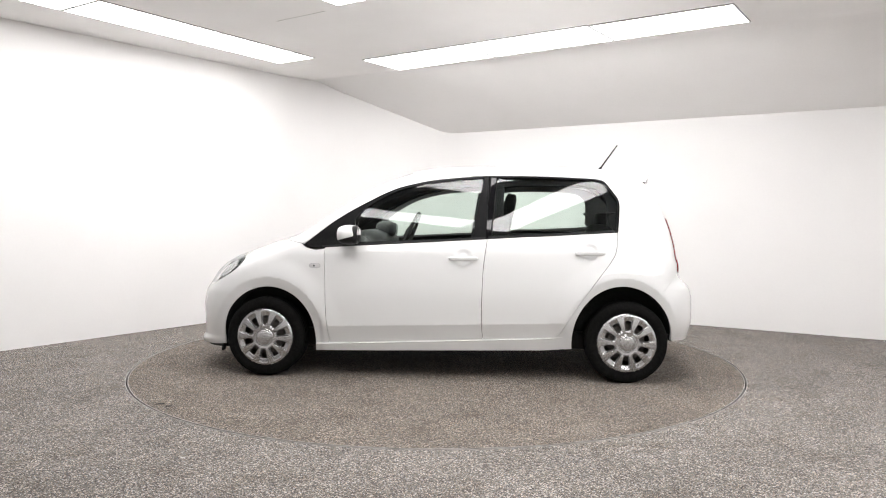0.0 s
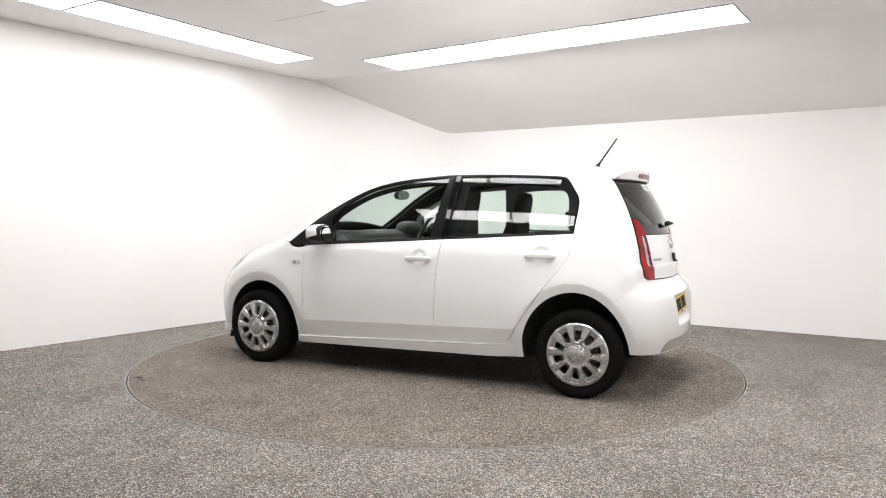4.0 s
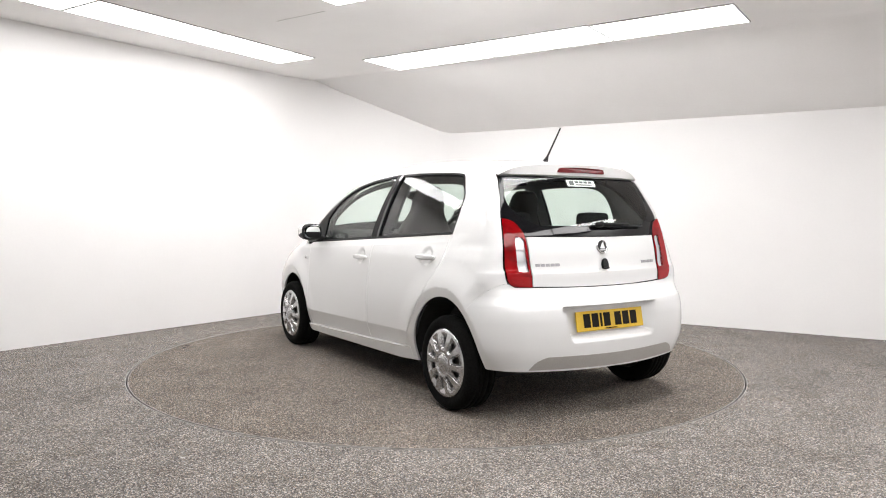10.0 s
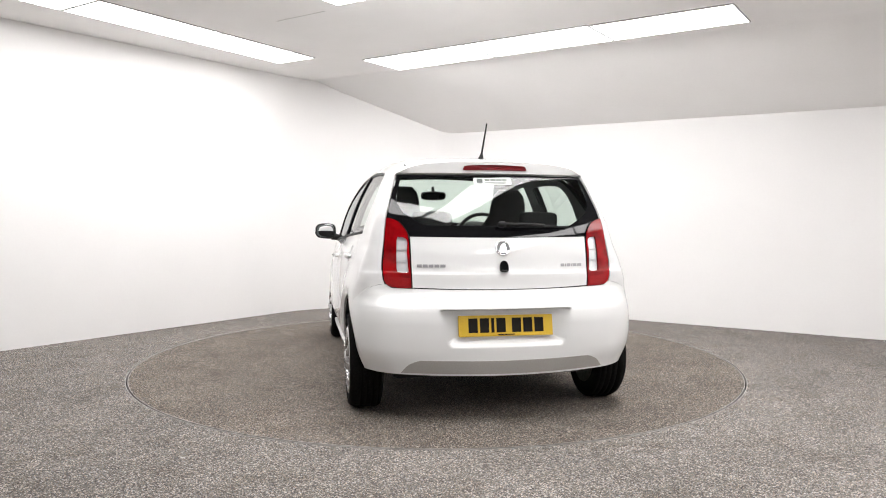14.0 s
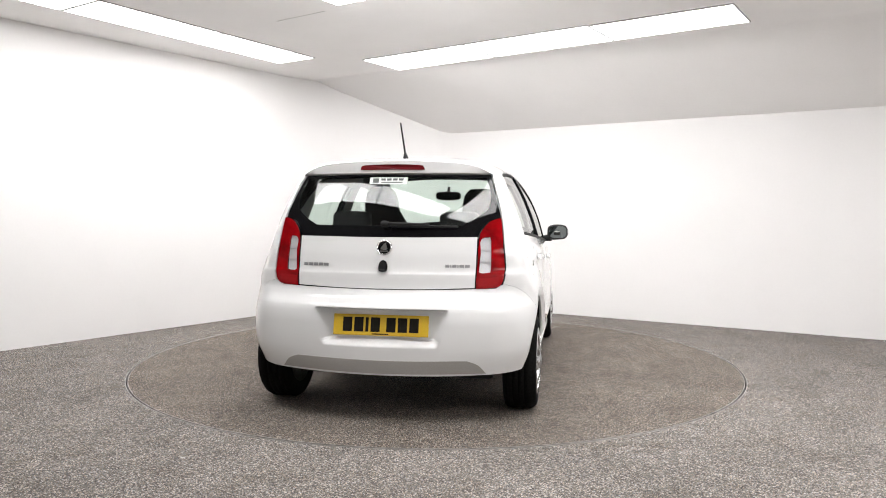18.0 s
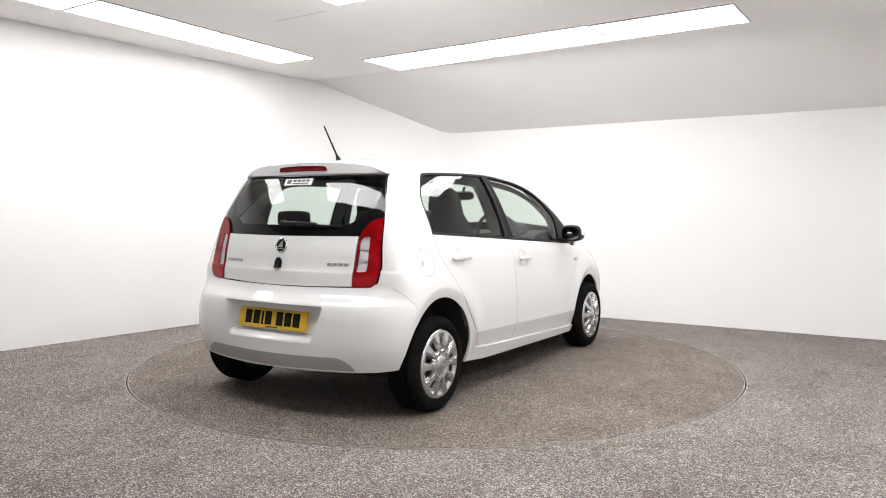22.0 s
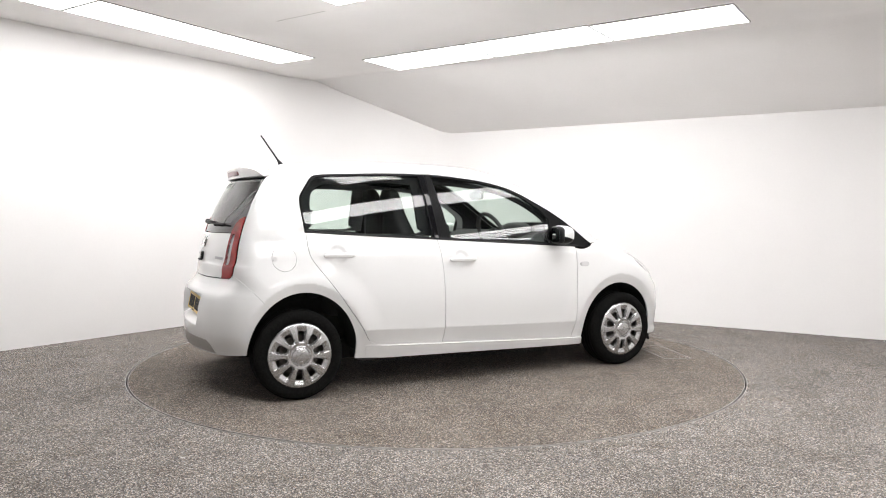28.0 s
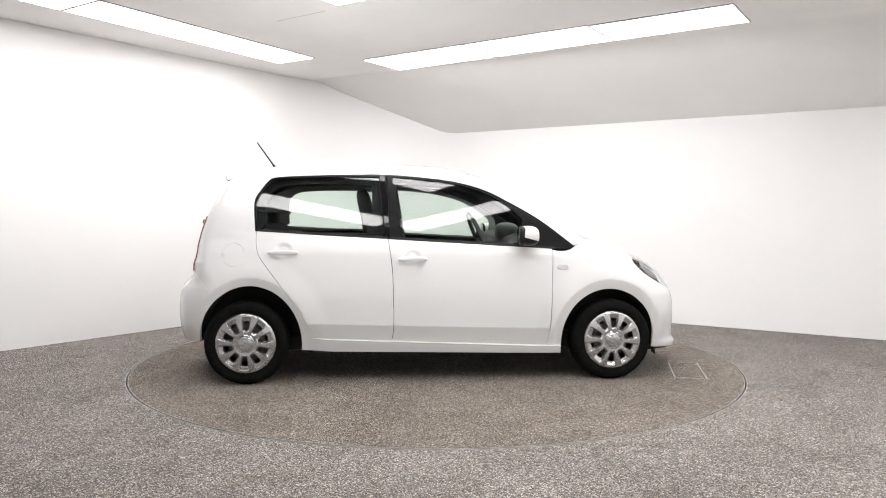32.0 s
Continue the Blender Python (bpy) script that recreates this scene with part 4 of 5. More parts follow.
# ---- wheels ----
def wheel(ax, flip):
    hub = part("wheel", lathe([(0.17, -0.02), (0.185, -0.03), (0.185, -0.17), (0.05, -0.15), (0.05, -0.06), (0.0001, -0.06)], 48), STEEL, car, "wheel with silver ten-spoke cover", True)
    hub.matrix_local = pose(ax, 0.800, HUB) if not flip else pose(ax, -0.800, HUB, 0, 0, 180)
    R = HUB
    prof = [(0.186, -0.025), (0.1945, -0.008), (0.199, 0.000), (0.206, 0.000), (0.212, 0.004), (0.232, 0.005), (0.246, 0.001), (0.258, -0.010), (R - 0.003, -0.026)]
    for k in range(4):
        y = -0.030 - k * 0.032
        prof += [(R, y), (R, y - 0.024), (R - 0.007, y - 0.025), (R - 0.007, y - 0.031)]
    prof += [(R, -0.158), (0.258, -0.172), (0.23, -0.180), (0.178, -0.175)]
    tyre = lathe(prof, 160)
    for q in tyre.verts:
        step = round(math.atan2(q.co.z, q.co.x) / (2 * math.pi / 160)) % 4
        if step == 0 and math.hypot(q.co.x, q.co.z) > R - 0.004 and (q.co.y > -0.056 or q.co.y < -0.125):
            q.co.x, q.co.z = q.co.x * 0.994, q.co.z * 0.994
    part("tyre", tyre, RUBBER, hub, "black rubber tyre", True)
    # cover: a dished disc with ten openings
    circle = [(0.193 * math.cos(2 * math.pi * k / 90), 0.193 * math.sin(2 * math.pi * k / 90)) for k in range(90)]
    slots, mids = [], []
    for k in range(10):
        a = 2 * math.pi * (k + 0.5) / 10 + 0.05
        mids.append(a)
        pts = []
        for r, t in ((0.085, 0.0), (0.0875, 0.10), (0.098, 0.150), (0.120, 0.150), (0.138, 0.146), (0.1465, 0.112), (0.148, 0.0), (0.1465, -0.112), (0.138, -0.146), (0.120, -0.150), (0.098, -0.150), (0.0875, -0.10)):
            pts.append((r * math.cos(a + t), r * math.sin(a + t)))
        slots.append(smooth_line(pts, 0.006, True))
    v, f = fill(circle, slots, 0.0042)
    dish = through_points([(0.0, 0.012), (0.05, 0.013), (0.09, 0.017), (0.13, 0.015), (0.165, 0.009), (0.18, 0.006), (0.188, 0.003), (0.193, -0.002)])
    bm = bmesh.new()
    rad, ang = np.hypot(v[:, 0], v[:, 1]), np.arctan2(v[:, 1], v[:, 0])
    off = np.abs((ang[:, None] - np.array(mids)[None] + math.pi) % (2 * math.pi) - math.pi).min(1)
    y = dish(rad) - 0.017 * ease(0.196, 0.160, off) * ease(0.076, 0.090, rad) * (1 - ease(0.142, 0.180, rad))
    vs = [bm.verts.new((p[0], h, p[1])) for p, h in zip(v, y)]
    for t in f:
        bm.faces.new([vs[i] for i in t])
    bmesh.ops.recalc_face_normals(bm, faces=bm.faces)
    if sum(fc.normal.y for fc in bm.faces) < 0:
        bmesh.ops.reverse_faces(bm, faces=bm.faces)
    rim = [e for e in bm.edges if e.is_boundary]
    ext = bmesh.ops.extrude_edge_only(bm, edges=rim)
    lowered = [g for g in ext["geom"] if isinstance(g, bmesh.types.BMVert)]
    for q in lowered:
        q.co.y -= 0.020
        if q.co.xz.length < 0.185:
            q.co.x, q.co.z = q.co.x * 0.99, q.co.z * 0.99
    for fc in bm.faces:
        fc.smooth = True
    for e in bm.edges:
        if len(e.link_faces) == 2 and e.calc_face_angle(0) > 0.7:
            e.smooth = False
    cover = part("wheel_cover", bm, SILVER, hub, "silver ten-spoke plastic wheel cover")
    part("centre_cap", lathe([(0.0001, 0.0225), (0.030, 0.0215), (0.044, 0.0185), (0.0505, 0.015), (0.052, 0.006)], 40), SILVER, hub, "round silver centre cap", True)
    part("cap_ring", lathe([(0.0545, 0.010), (0.057, 0.0165), (0.061, 0.0135)], 40), SILVER, hub)
    part("cap_ring", lathe([(0.030, 0.0212), (0.032, 0.0226), (0.034, 0.0206)], 32), SILVER, hub, "", True)
    emblem = prism([(-0.010, -0.016), (0.006, -0.018), (0.012, -0.004), (0.004, 0.002), (0.010, 0.014), (-0.002, 0.020), (-0.012, 0.006)], 0.0, 0.0025, 0.0008)
    part("cap_emblem", emblem, SILVER, hub, "raised emblem shape").matrix_local = pose(0, 0.0215, 0, -90, 0, 0)
    part("brake_disc", lathe([(0.0001, -0.045), (0.12, -0.045), (0.12, -0.055), (0.0001, -0.055)], 40), STEEL, hub, "dull brake disc")
    return hub


for ax in AXLES:
    for flip in (False, True):
        wheel(ax, flip)
        s = -1 if flip else 1
        c, rx, rz = ARCH_F if ax > 0 else ARCH_R
        bm = bmesh.new()
        rows = []
        for k in range(33):
            a = radians((-14 if ax > 0 else 0) + (194 if ax > 0 else 180) * k / 32)
            px, pz = c + (rx + 0.006) * math.cos(a), HUB + (rz + 0.006) * math.sin(a)
            reach = float(from_side(np.array([px]), np.array([max(pz, 0.19)]))[1][0]) - 0.016
            rows.append([bm.verts.new((px, s * y, pz)) for y in (min(0.775, reach), 0.52)])
        for p, q in zip(rows, rows[1:]):
            bm.faces.new((p[0], p[1], q[1], q[0]))
        bm.faces.new([r[1] for r in rows])
        part("arch_liner", bm, DARK, car, "black plastic wheel-arch liner")

part("underbody", box((-1.36, -0.56, 0.175), (1.50, 0.56, 0.30), 0.03), PLASTIC, car, "dark underbody")
part("underbody", box((-0.82, -0.69, 0.185), (0.82, 0.69, 0.26), 0.02), PLASTIC, car, "dark floor pan")



# ---- fittings ----
def blob(size, power=2.6, cuts=5):
    """A rounded block: a cube net pulled onto a super-ellipsoid."""
    bm = bmesh.new()
    bmesh.ops.create_cube(bm, size=2.0)
    bmesh.ops.subdivide_edges(bm, edges=list(bm.edges), cuts=cuts, use_grid_fill=True)
    for v in bm.verts:
        d = (abs(v.co.x) ** power + abs(v.co.y) ** power + abs(v.co.z) ** power) ** (1 / power)
        v.co = Vector([v.co[i] / d * size[i] / 2 for i in range(3)])
    return bm


def plate_x(outline, t0, t1, bevel=0.0):
    """An outline in y, z with its depth along x."""
    bm = prism(outline, t0, t1, bevel)
    bmesh.ops.transform(bm, matrix=Matrix(((0, 0, -1, 0), (1, 0, 0, 0), (0, 1, 0, 0), (0, 0, 0, 1))), verts=bm.verts)
    bmesh.ops.recalc_face_normals(bm, faces=bm.faces)
    return bm


def at_side(x, z, flip, out=0.0):
    y = float(from_side(np.array([x]), np.array([z]))[1][0]) + out
    return -y if flip else y


for flip in (False, True):
    s = -1 if flip else 1
    front, rear = doors[flip]
    # handles
    for (gx, gz), door in zip(GRIPS, (front, rear)):
        y = at_side(gx + 0.085, gz - 0.016, False)
        y2 = at_side(gx - 0.10, gz - 0.016, False)
        grip = blob((0.196, 0.026, 0.032), 3.2, 6)
        for v in grip.verts:
            v.co.y -= 0.010 * (v.co.x / 0.1) ** 2
        grip_ob = part("door_handle", grip, PAINT, door, "white pull handle", True)
        grip_ob.matrix_local = pose(gx, s * ((y + y2) / 2 + 0.017), gz - 0.008, 0, 0, s * math.degrees(math.atan2(y - y2, 0.185)))
        if door is front and flip:
            lock = lathe([(0.0001, 0.003), (0.011, 0.003), (0.013, 0.0)], 20)
            ob = part("door_lock", lock, SILVER, door, "small silver lock")
            ob.matrix_local = pose(gx - 0.080, s * ((y + y2) / 2 + 0.028), gz - 0.008, 0, 0, 180 if flip else 0)
    # side repeater
    y = at_side(0.864, 0.757, False)
    ob = part("side_indicator", prism(oval(0.039, 0.017, 28, 3.0), -0.004, 0.003, 0.002), LAMP_GREY, car, "small oval clear side indicator")
    ob.matrix_local = pose(0.864, s * (y + 0.002), 0.757, 90, 0, (-1.4 if not flip else 1.4))
    q = -1 if flip else 1
    lens = part("indicator_lens", prism(oval(0.034, 0.0125, 28, 3.0), -0.0065, 0.0065, 0.003), LAMP_BOWL, ob, "pale clear lens")
    bulb = bmesh.new()
    bmesh.ops.create_icosphere(bulb, subdivisions=2, radius=0.007)
    part("indicator_bulb", bulb, GLOSSY, ob, "", True).matrix_local = Matrix.Translation((0.004, 0.0, -0.004 if flip else 0.004))
    if not flip:
        ob.matrix_local = pose(0.864, s * (y + 0.002), 0.757, -90, 0, -1.4)
    # wing mirror
    cap = blob((0.138 if flip else 0.158, 0.170, 0.128), 2.9, 8)
    for v in cap.verts:
        v.co.x += 0.10 * v.co.y * s * -0.6
        v.co.z *= 1.0 - 0.15 * (v.co.y * s) / 0.1
    low = cap.copy()
    for b2, cond in ((cap, 1), (low, -1)):
        bmesh.ops.bisect_plane(b2, geom=list(b2.verts) + list(b2.edges) + list(b2.faces), plane_co=(0, 0, -0.018), plane_no=(0.25, 0, 1.0), clear_inner=cond > 0, clear_outer=cond < 0)
    mirror = part("wing_mirror", low, PLASTIC, car, "wing mirror with white cap and black housing", True)
    mirror.matrix_local = pose(0.615, s * 0.868, 0.968)
    part("mirror_cap", cap, PAINT, mirror, "white painted cap", True)
    rim = blob((0.05, 0.162, 0.122), 3.2, 8)
    part("mirror_shell", rim, PLASTIC, mirror, "black shell round the glass", True).matrix_local = pose(-0.042, 0, 0, 0, 0, s * 4)
    part("mirror_glass", plate_x(oval(0.068, 0.048, 36, 3.4), 0.0, 0.002, 0.0005), MIRROR, mirror, "mirror glass").matrix_local = pose(-0.0665, s * 0.002, 0, 0, -3, s * 4)
    part("mirror_arm", tube([(-0.03, s * -0.055, -0.045), (-0.01, s * -0.10, -0.052), (0.01, s * -0.14, -0.055)], [0.030, 0.024, 0.026], 14), PLASTIC, mirror, "black arm", True)
    # head lamp
    lamp_line = loop(LAMP + LAMP[:1], step=0.015)
    head = panel("headlight", lamp_line, from_side, GLOSSY, car, "swept-back headlight with dark inside", step=0.02, out=-0.030, deep=0.002, mirror=flip)
    panel("headlight_lens", lamp_line, from_side, LAMP_LENS, head, "clear lens", step=0.02, out=0.002, deep=0.006, mirror=flip, shadow=False)
    inner = loop([(1.440, 0.755), (1.462, 0.790), (1.50, 0.776), (1.560, 0.71), (1.580, 0.672), (1.51, 0.690), (1.440, 0.755)], step=0.015)
    panel("headlight_reflector", inner, from_side, SILVER, head, "bright reflector", step=0.015, out=-0.012, deep=0.015, mirror=flip)
    # trim of the pillars inside
    lining = loop([(-0.29, 0.99), (-0.30, 1.385), (-0.62, 1.392), (-0.95, 1.378), (-1.12, 1.335), (-1.28, 1.20), (-1.33, 1.0), (-0.29, 0.985)])
    opening = loop([(-0.40, 1.03), (-0.405, 1.29), (-0.43, 1.32), (-0.62, 1.330), (-0.93, 1.320), (-1.045, 1.29), (-1.095, 1.215), (-1.10, 1.05), (-1.08, 1.005), (-0.42, 0.995), (-0.40, 1.03)])
    door_lining = loop([(0.66, 0.92), (0.635, 1.095), (0.53, 1.180), (0.345, 1.275), (0.14, 1.332), (-0.05, 1.360), (-0.30, 1.378)], ((-0.30, 1.378), (-0.255, 0.955), (0.66, 0.92)))
    hole = loop([(0.585, 0.930), (0.592, 1.062), (0.50, 1.150), (0.330, 1.246), (0.138, 1.300), (-0.05, 1.325), (-0.238, 1.340)], ((-0.238, 1.340), (-0.180, 0.958), (0.585, 0.930)))
    panel("pillar_trim", door_lining, from_side, INNER, front, "grey pillar trim", [hole], out=-0.045, deep=0.02, lining=PILLAR, mirror=flip)
    panel("pillar_trim", lining, from_side, INNER, rear, "grey pillar trim", [opening], out=-0.045, deep=0.02, lining=PILLAR, mirror=flip)
    # latch of the opening rear window
    y = at_side(-1.10, 1.115, False, -0.022)
    catch = part("window_latch", blob((0.030, 0.022, 0.026), 2.4, 4), PLASTIC, rear, "small black window latch", True)
    catch.matrix_local = pose(-1.10, s * y, 1.115)
    part("latch_arm", tube([(0.0, 0.0, 0.0), (-0.025, s * 0.004, 0.002), (-0.05, s * 0.006, 0.006)], [0.008, 0.006, 0.006], 8), PLASTIC, catch, "", True)
    # mud flap and air deflector
    part("mud_flap", box((-0.005, -0.024, -0.016), (0.005, 0.024, 0.02), 0.003), PLASTIC, car, "black mud flap").matrix_local = pose(-1.500, s * 0.675, 0.292)
    part("front_flap", box((-0.005, -0.03, -0.03), (0.005, 0.03, 0.02), 0.003), PLASTIC, car, "black air deflector").matrix_local = pose(1.530, s * 0.70, 0.185, 0, -12, 0)

# aerial
part("aerial", tube([(-1.115, 0, 1.425), (-1.128, 0, 1.452), (-1.142, 0, 1.472), (-1.256, 0, 1.633)], [0.024, 0.013, 0.0062, 0.0045], 10), PLASTIC, car, "black roof aerial", True)
# third brake light
brake = bmesh.new()
outline = smooth_line([(0.182, 1.354), (0.176, 1.368), (0.155, 1.377), (0.0, 1.381), (-0.155, 1.377), (-0.176, 1.368), (-0.182, 1.354), (-0.165, 1.349), (0.0, 1.351), (0.165, 1.349)], 0.02, True)
rings = []
for back in (-0.002, 0.0055, 0.0065):
    k = 0.96 if back > 0.006 else 1.0
    rings.append([brake.verts.new((-1.452 + 0.24 * y * y + 0.005 * (1.40 - z) / 0.067 - back, y * k, 1.365 + (z - 1.365) * (0.9 if k < 1 else 1))) for y, z in outline])
for p, q in zip(rings, rings[1:]):
    for k in range(len(outline)):
        brake.faces.new((p[k], p[(k + 1) % len(outline)], q[(k + 1) % len(outline)], q[k]))
brake.faces.new(rings[-1])
bmesh.ops.recalc_face_normals(brake, faces=brake.faces)
part("brake_light", brake, RED_DARK, bpy.data.objects["spoiler"], "dark red high brake light")


def on_tail(y, z, out=0.0):
    x = float(from_behind(np.array([y]), np.array([z]))[0][0]) - out
    x2 = float(from_behind(np.array([y]), np.array([z + 0.02]))[0][0])
    x3 = float(from_behind(np.array([y + 0.02]), np.array([z]))[0][0])
    lean = math.degrees(math.atan2(x2 - (x + out), 0.02))
    turn = math.degrees(math.atan2(x3 - (x + out), 0.02))
    return Matrix.Translation((x, y, z)) @ pose(0, 0, 0, 0, 0, -turn) @ pose(0, 0, 0, 0, lean, 0)


# badge, opener, lettering bars
badge = part("badge", plate_x(oval(0.040, 0.040, 40, 2.0), 0.0, 0.004, 0.001), GLOSSY, tailgate, "round chrome and black badge")
badge.matrix_local = on_tail(0.0, 0.926, 0.001)
ring = bmesh.new()
verts = [[ring.verts.new((-h, r * math.cos(a), r * math.sin(a))) for r, h in ((0.034, 0.004), (0.037, 0.008), (0.041, 0.007), (0.043, 0.0))] for a in (2 * math.pi * k / 48 for k in range(48))]
for k in range(48):
    for i in range(3):
        ring.faces.new((verts[k][i], verts[k][i + 1], verts[(k + 1) % 48][i + 1], verts[(k + 1) % 48][i]))
bmesh.ops.recalc_face_normals(ring, faces=ring.faces)
part("badge_ring", ring, CHROME, badge, "chrome ring", True)
wing = [(0.020, -0.012), (0.012, 0.006), (-0.002, 0.022), (-0.012, 0.028), (-0.010, 0.014), (-0.016, 0.010), (-0.012, 0.000), (-0.020, -0.006), (-0.012, -0.014)]
part("badge_shape", plate_x(wing, 0.004, 0.008, 0.0006), CHROME, badge, "chrome emblem shape")
part("badge_bar", plate_x([(0.024, -0.024), (0.022, -0.018), (-0.022, -0.018), (-0.024, -0.024)], 0.004, 0.007), CHROME, badge)
opener = part("tailgate_opener", plate_x(smooth_line([(0.022, -0.030), (0.024, 0.0), (0.016, 0.024), (0.0, 0.031), (-0.016, 0.024), (-0.024, 0.0), (-0.022, -0.030)], 0.01), 0.0, 0.018, 0.004), GLOSSY, tailgate, "black tailgate opener")
opener.matrix_local = on_tail(0.0, 0.828, 0.001)
part("opener_lip", blob((0.022, 0.040, 0.012), 2.6, 4), PLASTIC, opener, "", True).matrix_local = pose(-0.018, 0, -0.026)
for y0, widths in ((0.462, (0.026, 0.026, 0.026, 0.026, 0.028)), (-0.330, (0.022, 0.006, 0.022, 0.006, 0.024, 0.026))):
    y = y0
    for w in widths:
        bar = part("lettering_bar", plate_x([(0, -0.008), (0, 0.008), (-w, 0.008), (-w, -0.008)], 0.0, 0.003, 0.0008), LETTER, tailgate, "chrome lettering bar")
        bar.matrix_local = on_tail(y, 0.831, 0.0005)
        y -= w + 0.0045

# wiper
wiper = part("rear_wiper", blob((0.042, 0.050, 0.034), 2.4, 5), PLASTIC, car, "black rear wiper", True)
wiper_m = on_tail(0.0, 1.052, 0.022)
wiper.matrix_local = wiper_m
on1, on2 = on_tail(-0.02, 1.052, 0.032).translation, on_tail(-0.37, 1.040, 0.022).translation
back = wiper_m.inverted()
part("wiper_arm", tube([back @ Vector(on1), back @ on_tail(-0.16, 1.052, 0.036).translation, back @ on_tail(-0.24, 1.050, 0.028).translation], [0.011, 0.008, 0.006], 10), PLASTIC, wiper, "", True)
part("wiper_blade", tube([back @ on_tail(0.0 - 0.36 * k / 8 - 0.03, 1.043 - 0.004 * (k / 8), 0.010).translation for k in range(9)], 0.006, 8), PLASTIC, wiper, "black rubber blade", True)
# sticker on the rear glass
sticker = part("window_sticker", plate_x([(0.108, -0.022), (0.108, 0.022), (-0.108, 0.022), (-0.108, -0.022)], 0.0, 0.0012), STICKER, bpy.data.objects["tailgate_window"], "white dealer sticker with grey bars")
sticker.matrix_local = on_tail(0.018, 1.289, -0.009)
for y, z, w, h in ((0.090, 0.016, 0.034, 0.030), (0.044, 0.015, 0.026, 0.014), (0.010, 0.015, 0.026, 0.014), (-0.024, 0.015, 0.026, 0.014), (-0.058, 0.015, 0.026, 0.014), (0.044, -0.007, 0.125, 0.007)):
    part("sticker_bar", plate_x([(y, z - h), (y, z), (y - w, z), (y - w, z - h)], 0.0014, 0.002), STICKER_INK, sticker)

# ---- cabin ----
def front_seat(y, forward=0.0, up=0.0):
    seat = part("front_seat", blob((0.50, 0.48, 0.16), 3.4, 7), FABRIC, car, "charcoal fabric front seat with built-in headrest", True)
    seat.matrix_local = pose(-0.13 + forward, y, 0.54, 0, -6, 0)
    b = bmesh.new()
    rows = [(-0.02, 0.46, 0.13), (0.12, 0.48, 0.14), (0.30, 0.47, 0.13), (0.42, 0.42, 0.12), (0.50, 0.32, 0.11), (0.56, 0.255, 0.10), (0.64, 0.240, 0.10), (0.70, 0.205, 0.09), (0.735, 0.14, 0.06)]
    rings = []
    for z, w, d in rows:
        rings.append([b.verts.new((px, py, z)) for px, py in [(q[1], q[0]) for q in oval(w / 2, d / 2, 28, 3.2)]])
    for p, q in zip(rings, rings[1:]):
        for k in range(28):
            b.faces.new((p[k], p[(k + 1) % 28], q[(k + 1) % 28], q[k]))
    b.faces.new(rings[-1])
    b.faces.new(rings[0][::-1])
    bmesh.ops.recalc_face_normals(b, faces=b.faces)
    ob = part("backrest", b, FABRIC, seat, "charcoal backrest", True)
    ob.matrix_local = pose(-0.13 + forward, y, 0.54, 0, -6, 0).inverted() @ pose(-0.30 + forward, y, 0.56 + up, 0, -14, 0)


front_seat(0.365, 0.14, 0.02)
front_seat(-0.365)
bench = part("rear_seat", blob((0.46, 1.16, 0.18), 4.0, 8), FABRIC, car, "charcoal rear bench seat", True)
bench.matrix_local = pose(-0.82, 0, 0.52)
part("bench_back", blob((0.14, 1.18, 0.52), 4.5, 8), FABRIC, bench, "charcoal bench backrest", True).matrix_local = pose(-0.27, 0, 0.26, 0, -15, 0)
for y in (0.31, -0.34):
    part("bench_headrest", blob((0.09, 0.23, 0.10), 5.0, 6), FABRIC, bench, "low charcoal headrest", True).matrix_local = pose(-0.37, y, 0.552)
dash = bmesh.new()
prof = [(0.50, 0.62), (0.47, 0.80), (0.50, 0.93), (0.56, 0.975), (0.66, 0.985), (0.80, 0.965), (1.02, 0.93), (1.02, 0.62)]
ends = [[dash.verts.new((x, y, z)) for x, z in prof] for y in (-0.66, 0.66)]
dash.faces.new(ends[0])
dash.faces.new(ends[1][::-1])
for i in range(len(prof)):
    j = (i + 1) % len(prof)
    dash.faces.new((ends[0][i], ends[1][i], ends[1][j], ends[0][j]))
bmesh.ops.recalc_face_normals(dash, faces=dash.faces)
bmesh.ops.bevel(dash, geom=list(dash.edges), offset=0.02, segments=3, affect="EDGES")
dash_ob = part("dashboard", dash, DASH, car, "dark grey dashboard", True)
part("instrument_hood", blob((0.16, 0.30, 0.13), 2.6, 6), DASH, dash_ob, "", True).matrix_local = pose(0.56, -0.36, 0.985)
steer = part("steering_wheel", blob((0.05, 0.13, 0.11), 2.6, 5), DASH, car, "dark steering wheel", True)
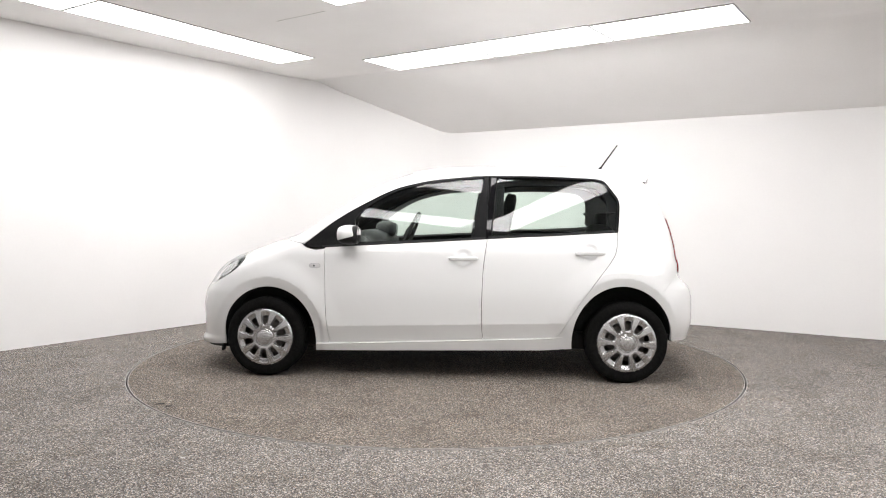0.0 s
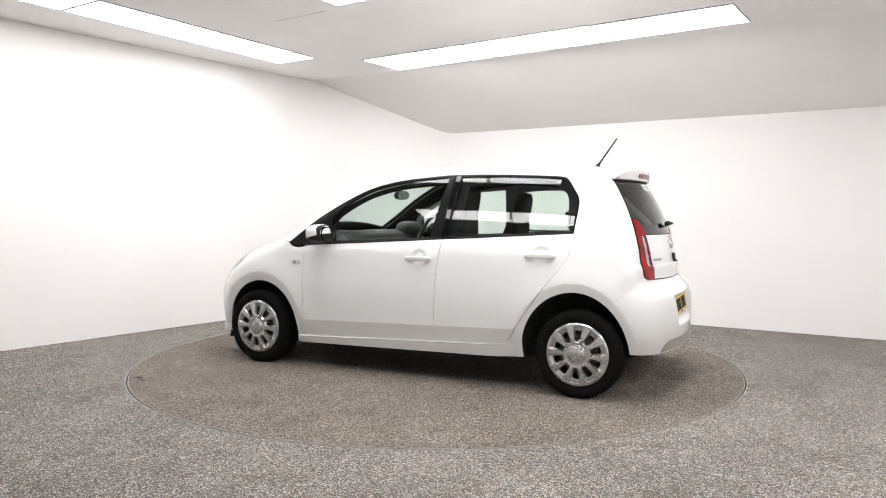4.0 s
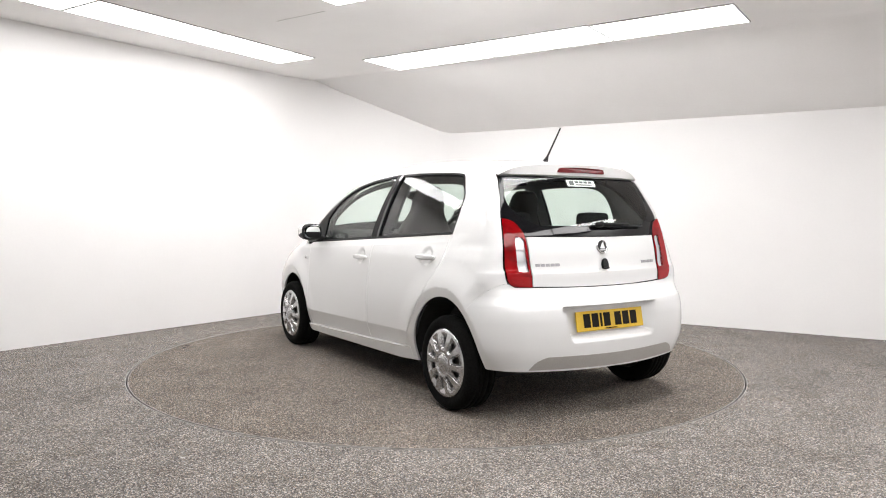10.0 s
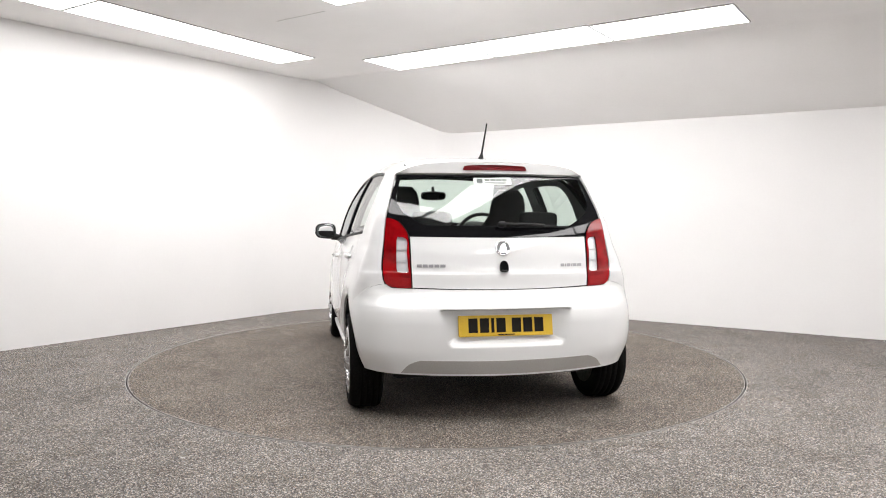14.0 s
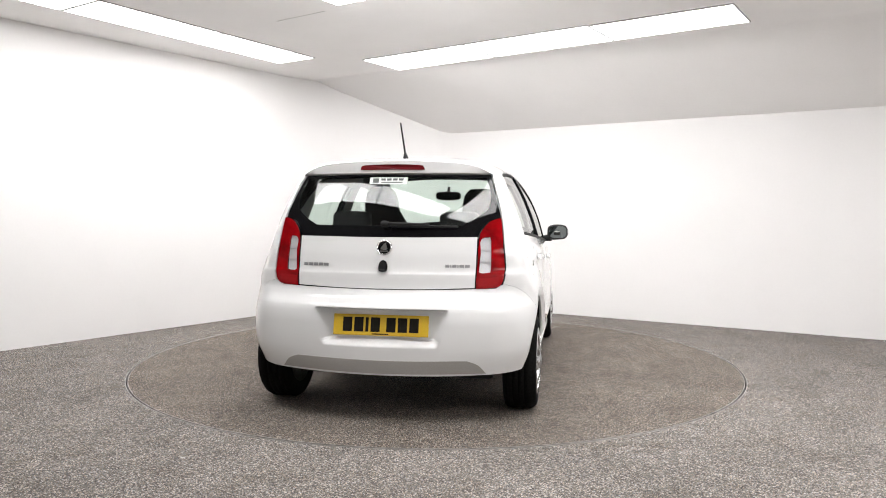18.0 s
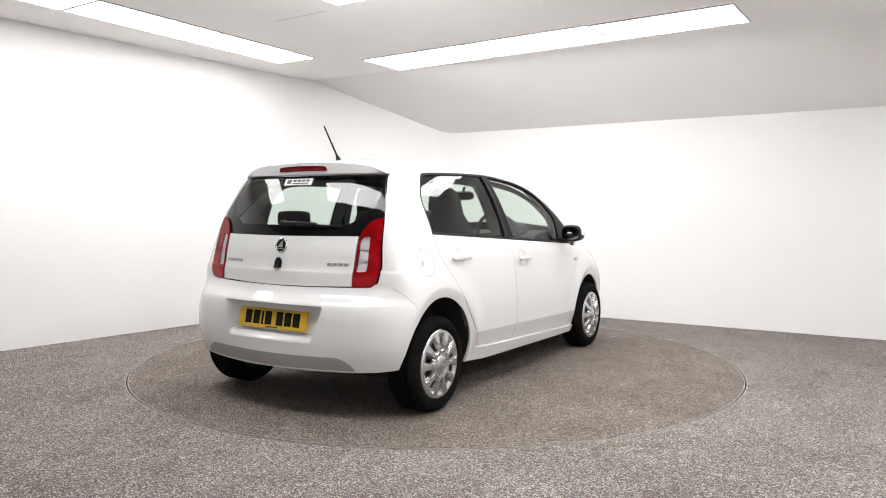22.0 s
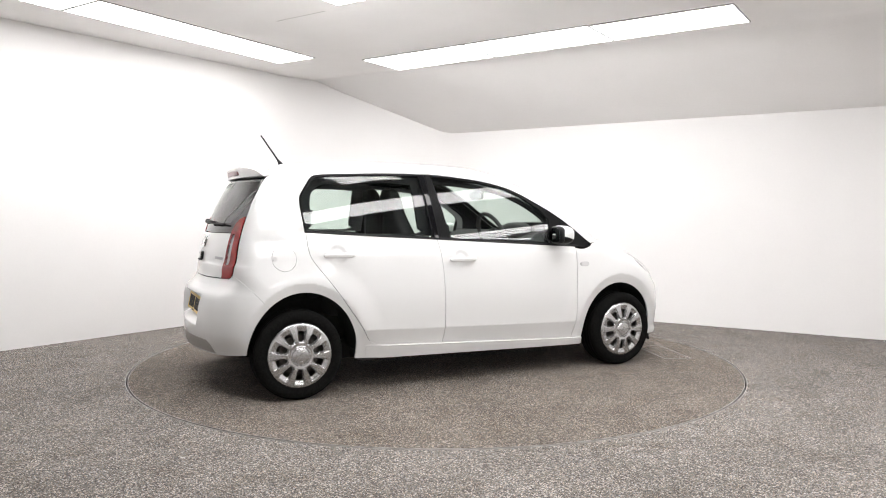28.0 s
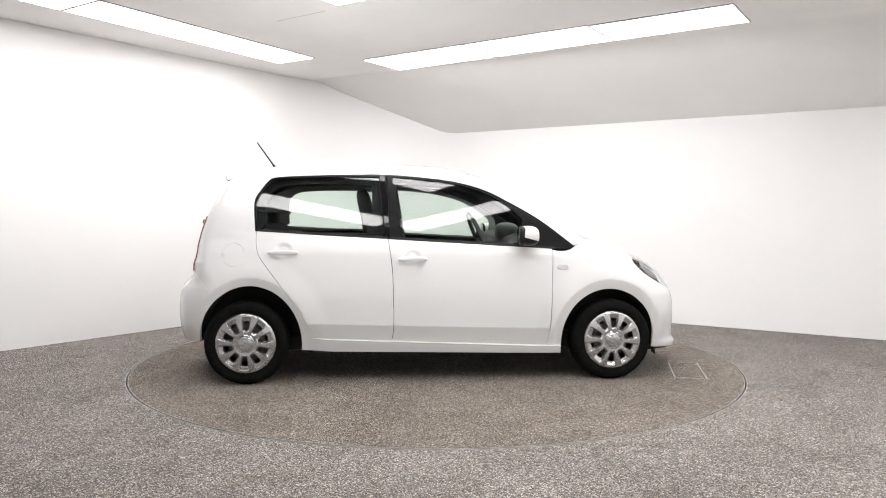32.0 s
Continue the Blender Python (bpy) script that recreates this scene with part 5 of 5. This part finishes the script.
steer.matrix_local = pose(0.375, -0.36, 0.955, 0, -24, 0)
rim = bmesh.new()
rings = []
for k in range(40):
    a = 2 * math.pi * k / 40
    c = Vector((-0.02, 0.178 * math.cos(a), 0.178 * math.sin(a)))
    u = Vector((0, math.cos(a), math.sin(a)))
    rings.append([rim.verts.new(c + u * 0.015 * math.cos(b * math.pi / 4) + Vector((0.015 * math.sin(b * math.pi / 4), 0, 0))) for b in range(8)])
for k in range(40):
    for b in range(8):
        rim.faces.new((rings[k][b], rings[k][(b + 1) % 8], rings[(k + 1) % 40][(b + 1) % 8], rings[(k + 1) % 40][b]))
bmesh.ops.recalc_face_normals(rim, faces=rim.faces)
part("wheel_rim", rim, DASH, steer, "dark rim", True)
for a in (0, 180, 270):
    part("wheel_spoke", tube([(0, 0, 0), (-0.02, 0.17 * math.cos(radians(a)), 0.17 * math.sin(radians(a)))], [0.022, 0.014], 8), INNER, steer, "", True)
part("interior_mirror", blob((0.035, 0.205, 0.072), 3.4, 6), INNER, car, "black interior mirror", True).matrix_local = pose(0.43, 0.008, 1.256, 0, -8, 0)
part("mirror_face", plate_x(oval(0.094, 0.028, 32, 3.4), 0.0, 0.002), MIRROR, bpy.data.objects["interior_mirror"], "mirror glass").matrix_local = pose(-0.0175, 0, 0)
part("mirror_stalk", tube([(0.435, 0.008, 1.28), (0.448, 0.008, 1.305), (0.46, 0.008, 1.325)], 0.012, 8), INNER, bpy.data.objects["interior_mirror"]).matrix_local = pose(0.43, 0.008, 1.256, 0, -8, 0).inverted()
part("boot_cover", box((-1.50, -0.52, 0.955), (-1.18, 0.52, 0.975), 0.006), FABRIC, car, "dark parcel shelf")
# ---- motion of the turntable and of the car on it ----
def motions():
    rows = [(t, 175.243 - 5.3261 * t) for t in range(0, 33)]
    walk(turntable, [(t, pose(0, 0, 0, 0, 0, a)) for t, a in rows])
    walk(car, [(t, pose(0, 0, 0, 0, 0, a) @ pose(-0.0973, -0.0316, 0)) for t, a in rows])


motions()
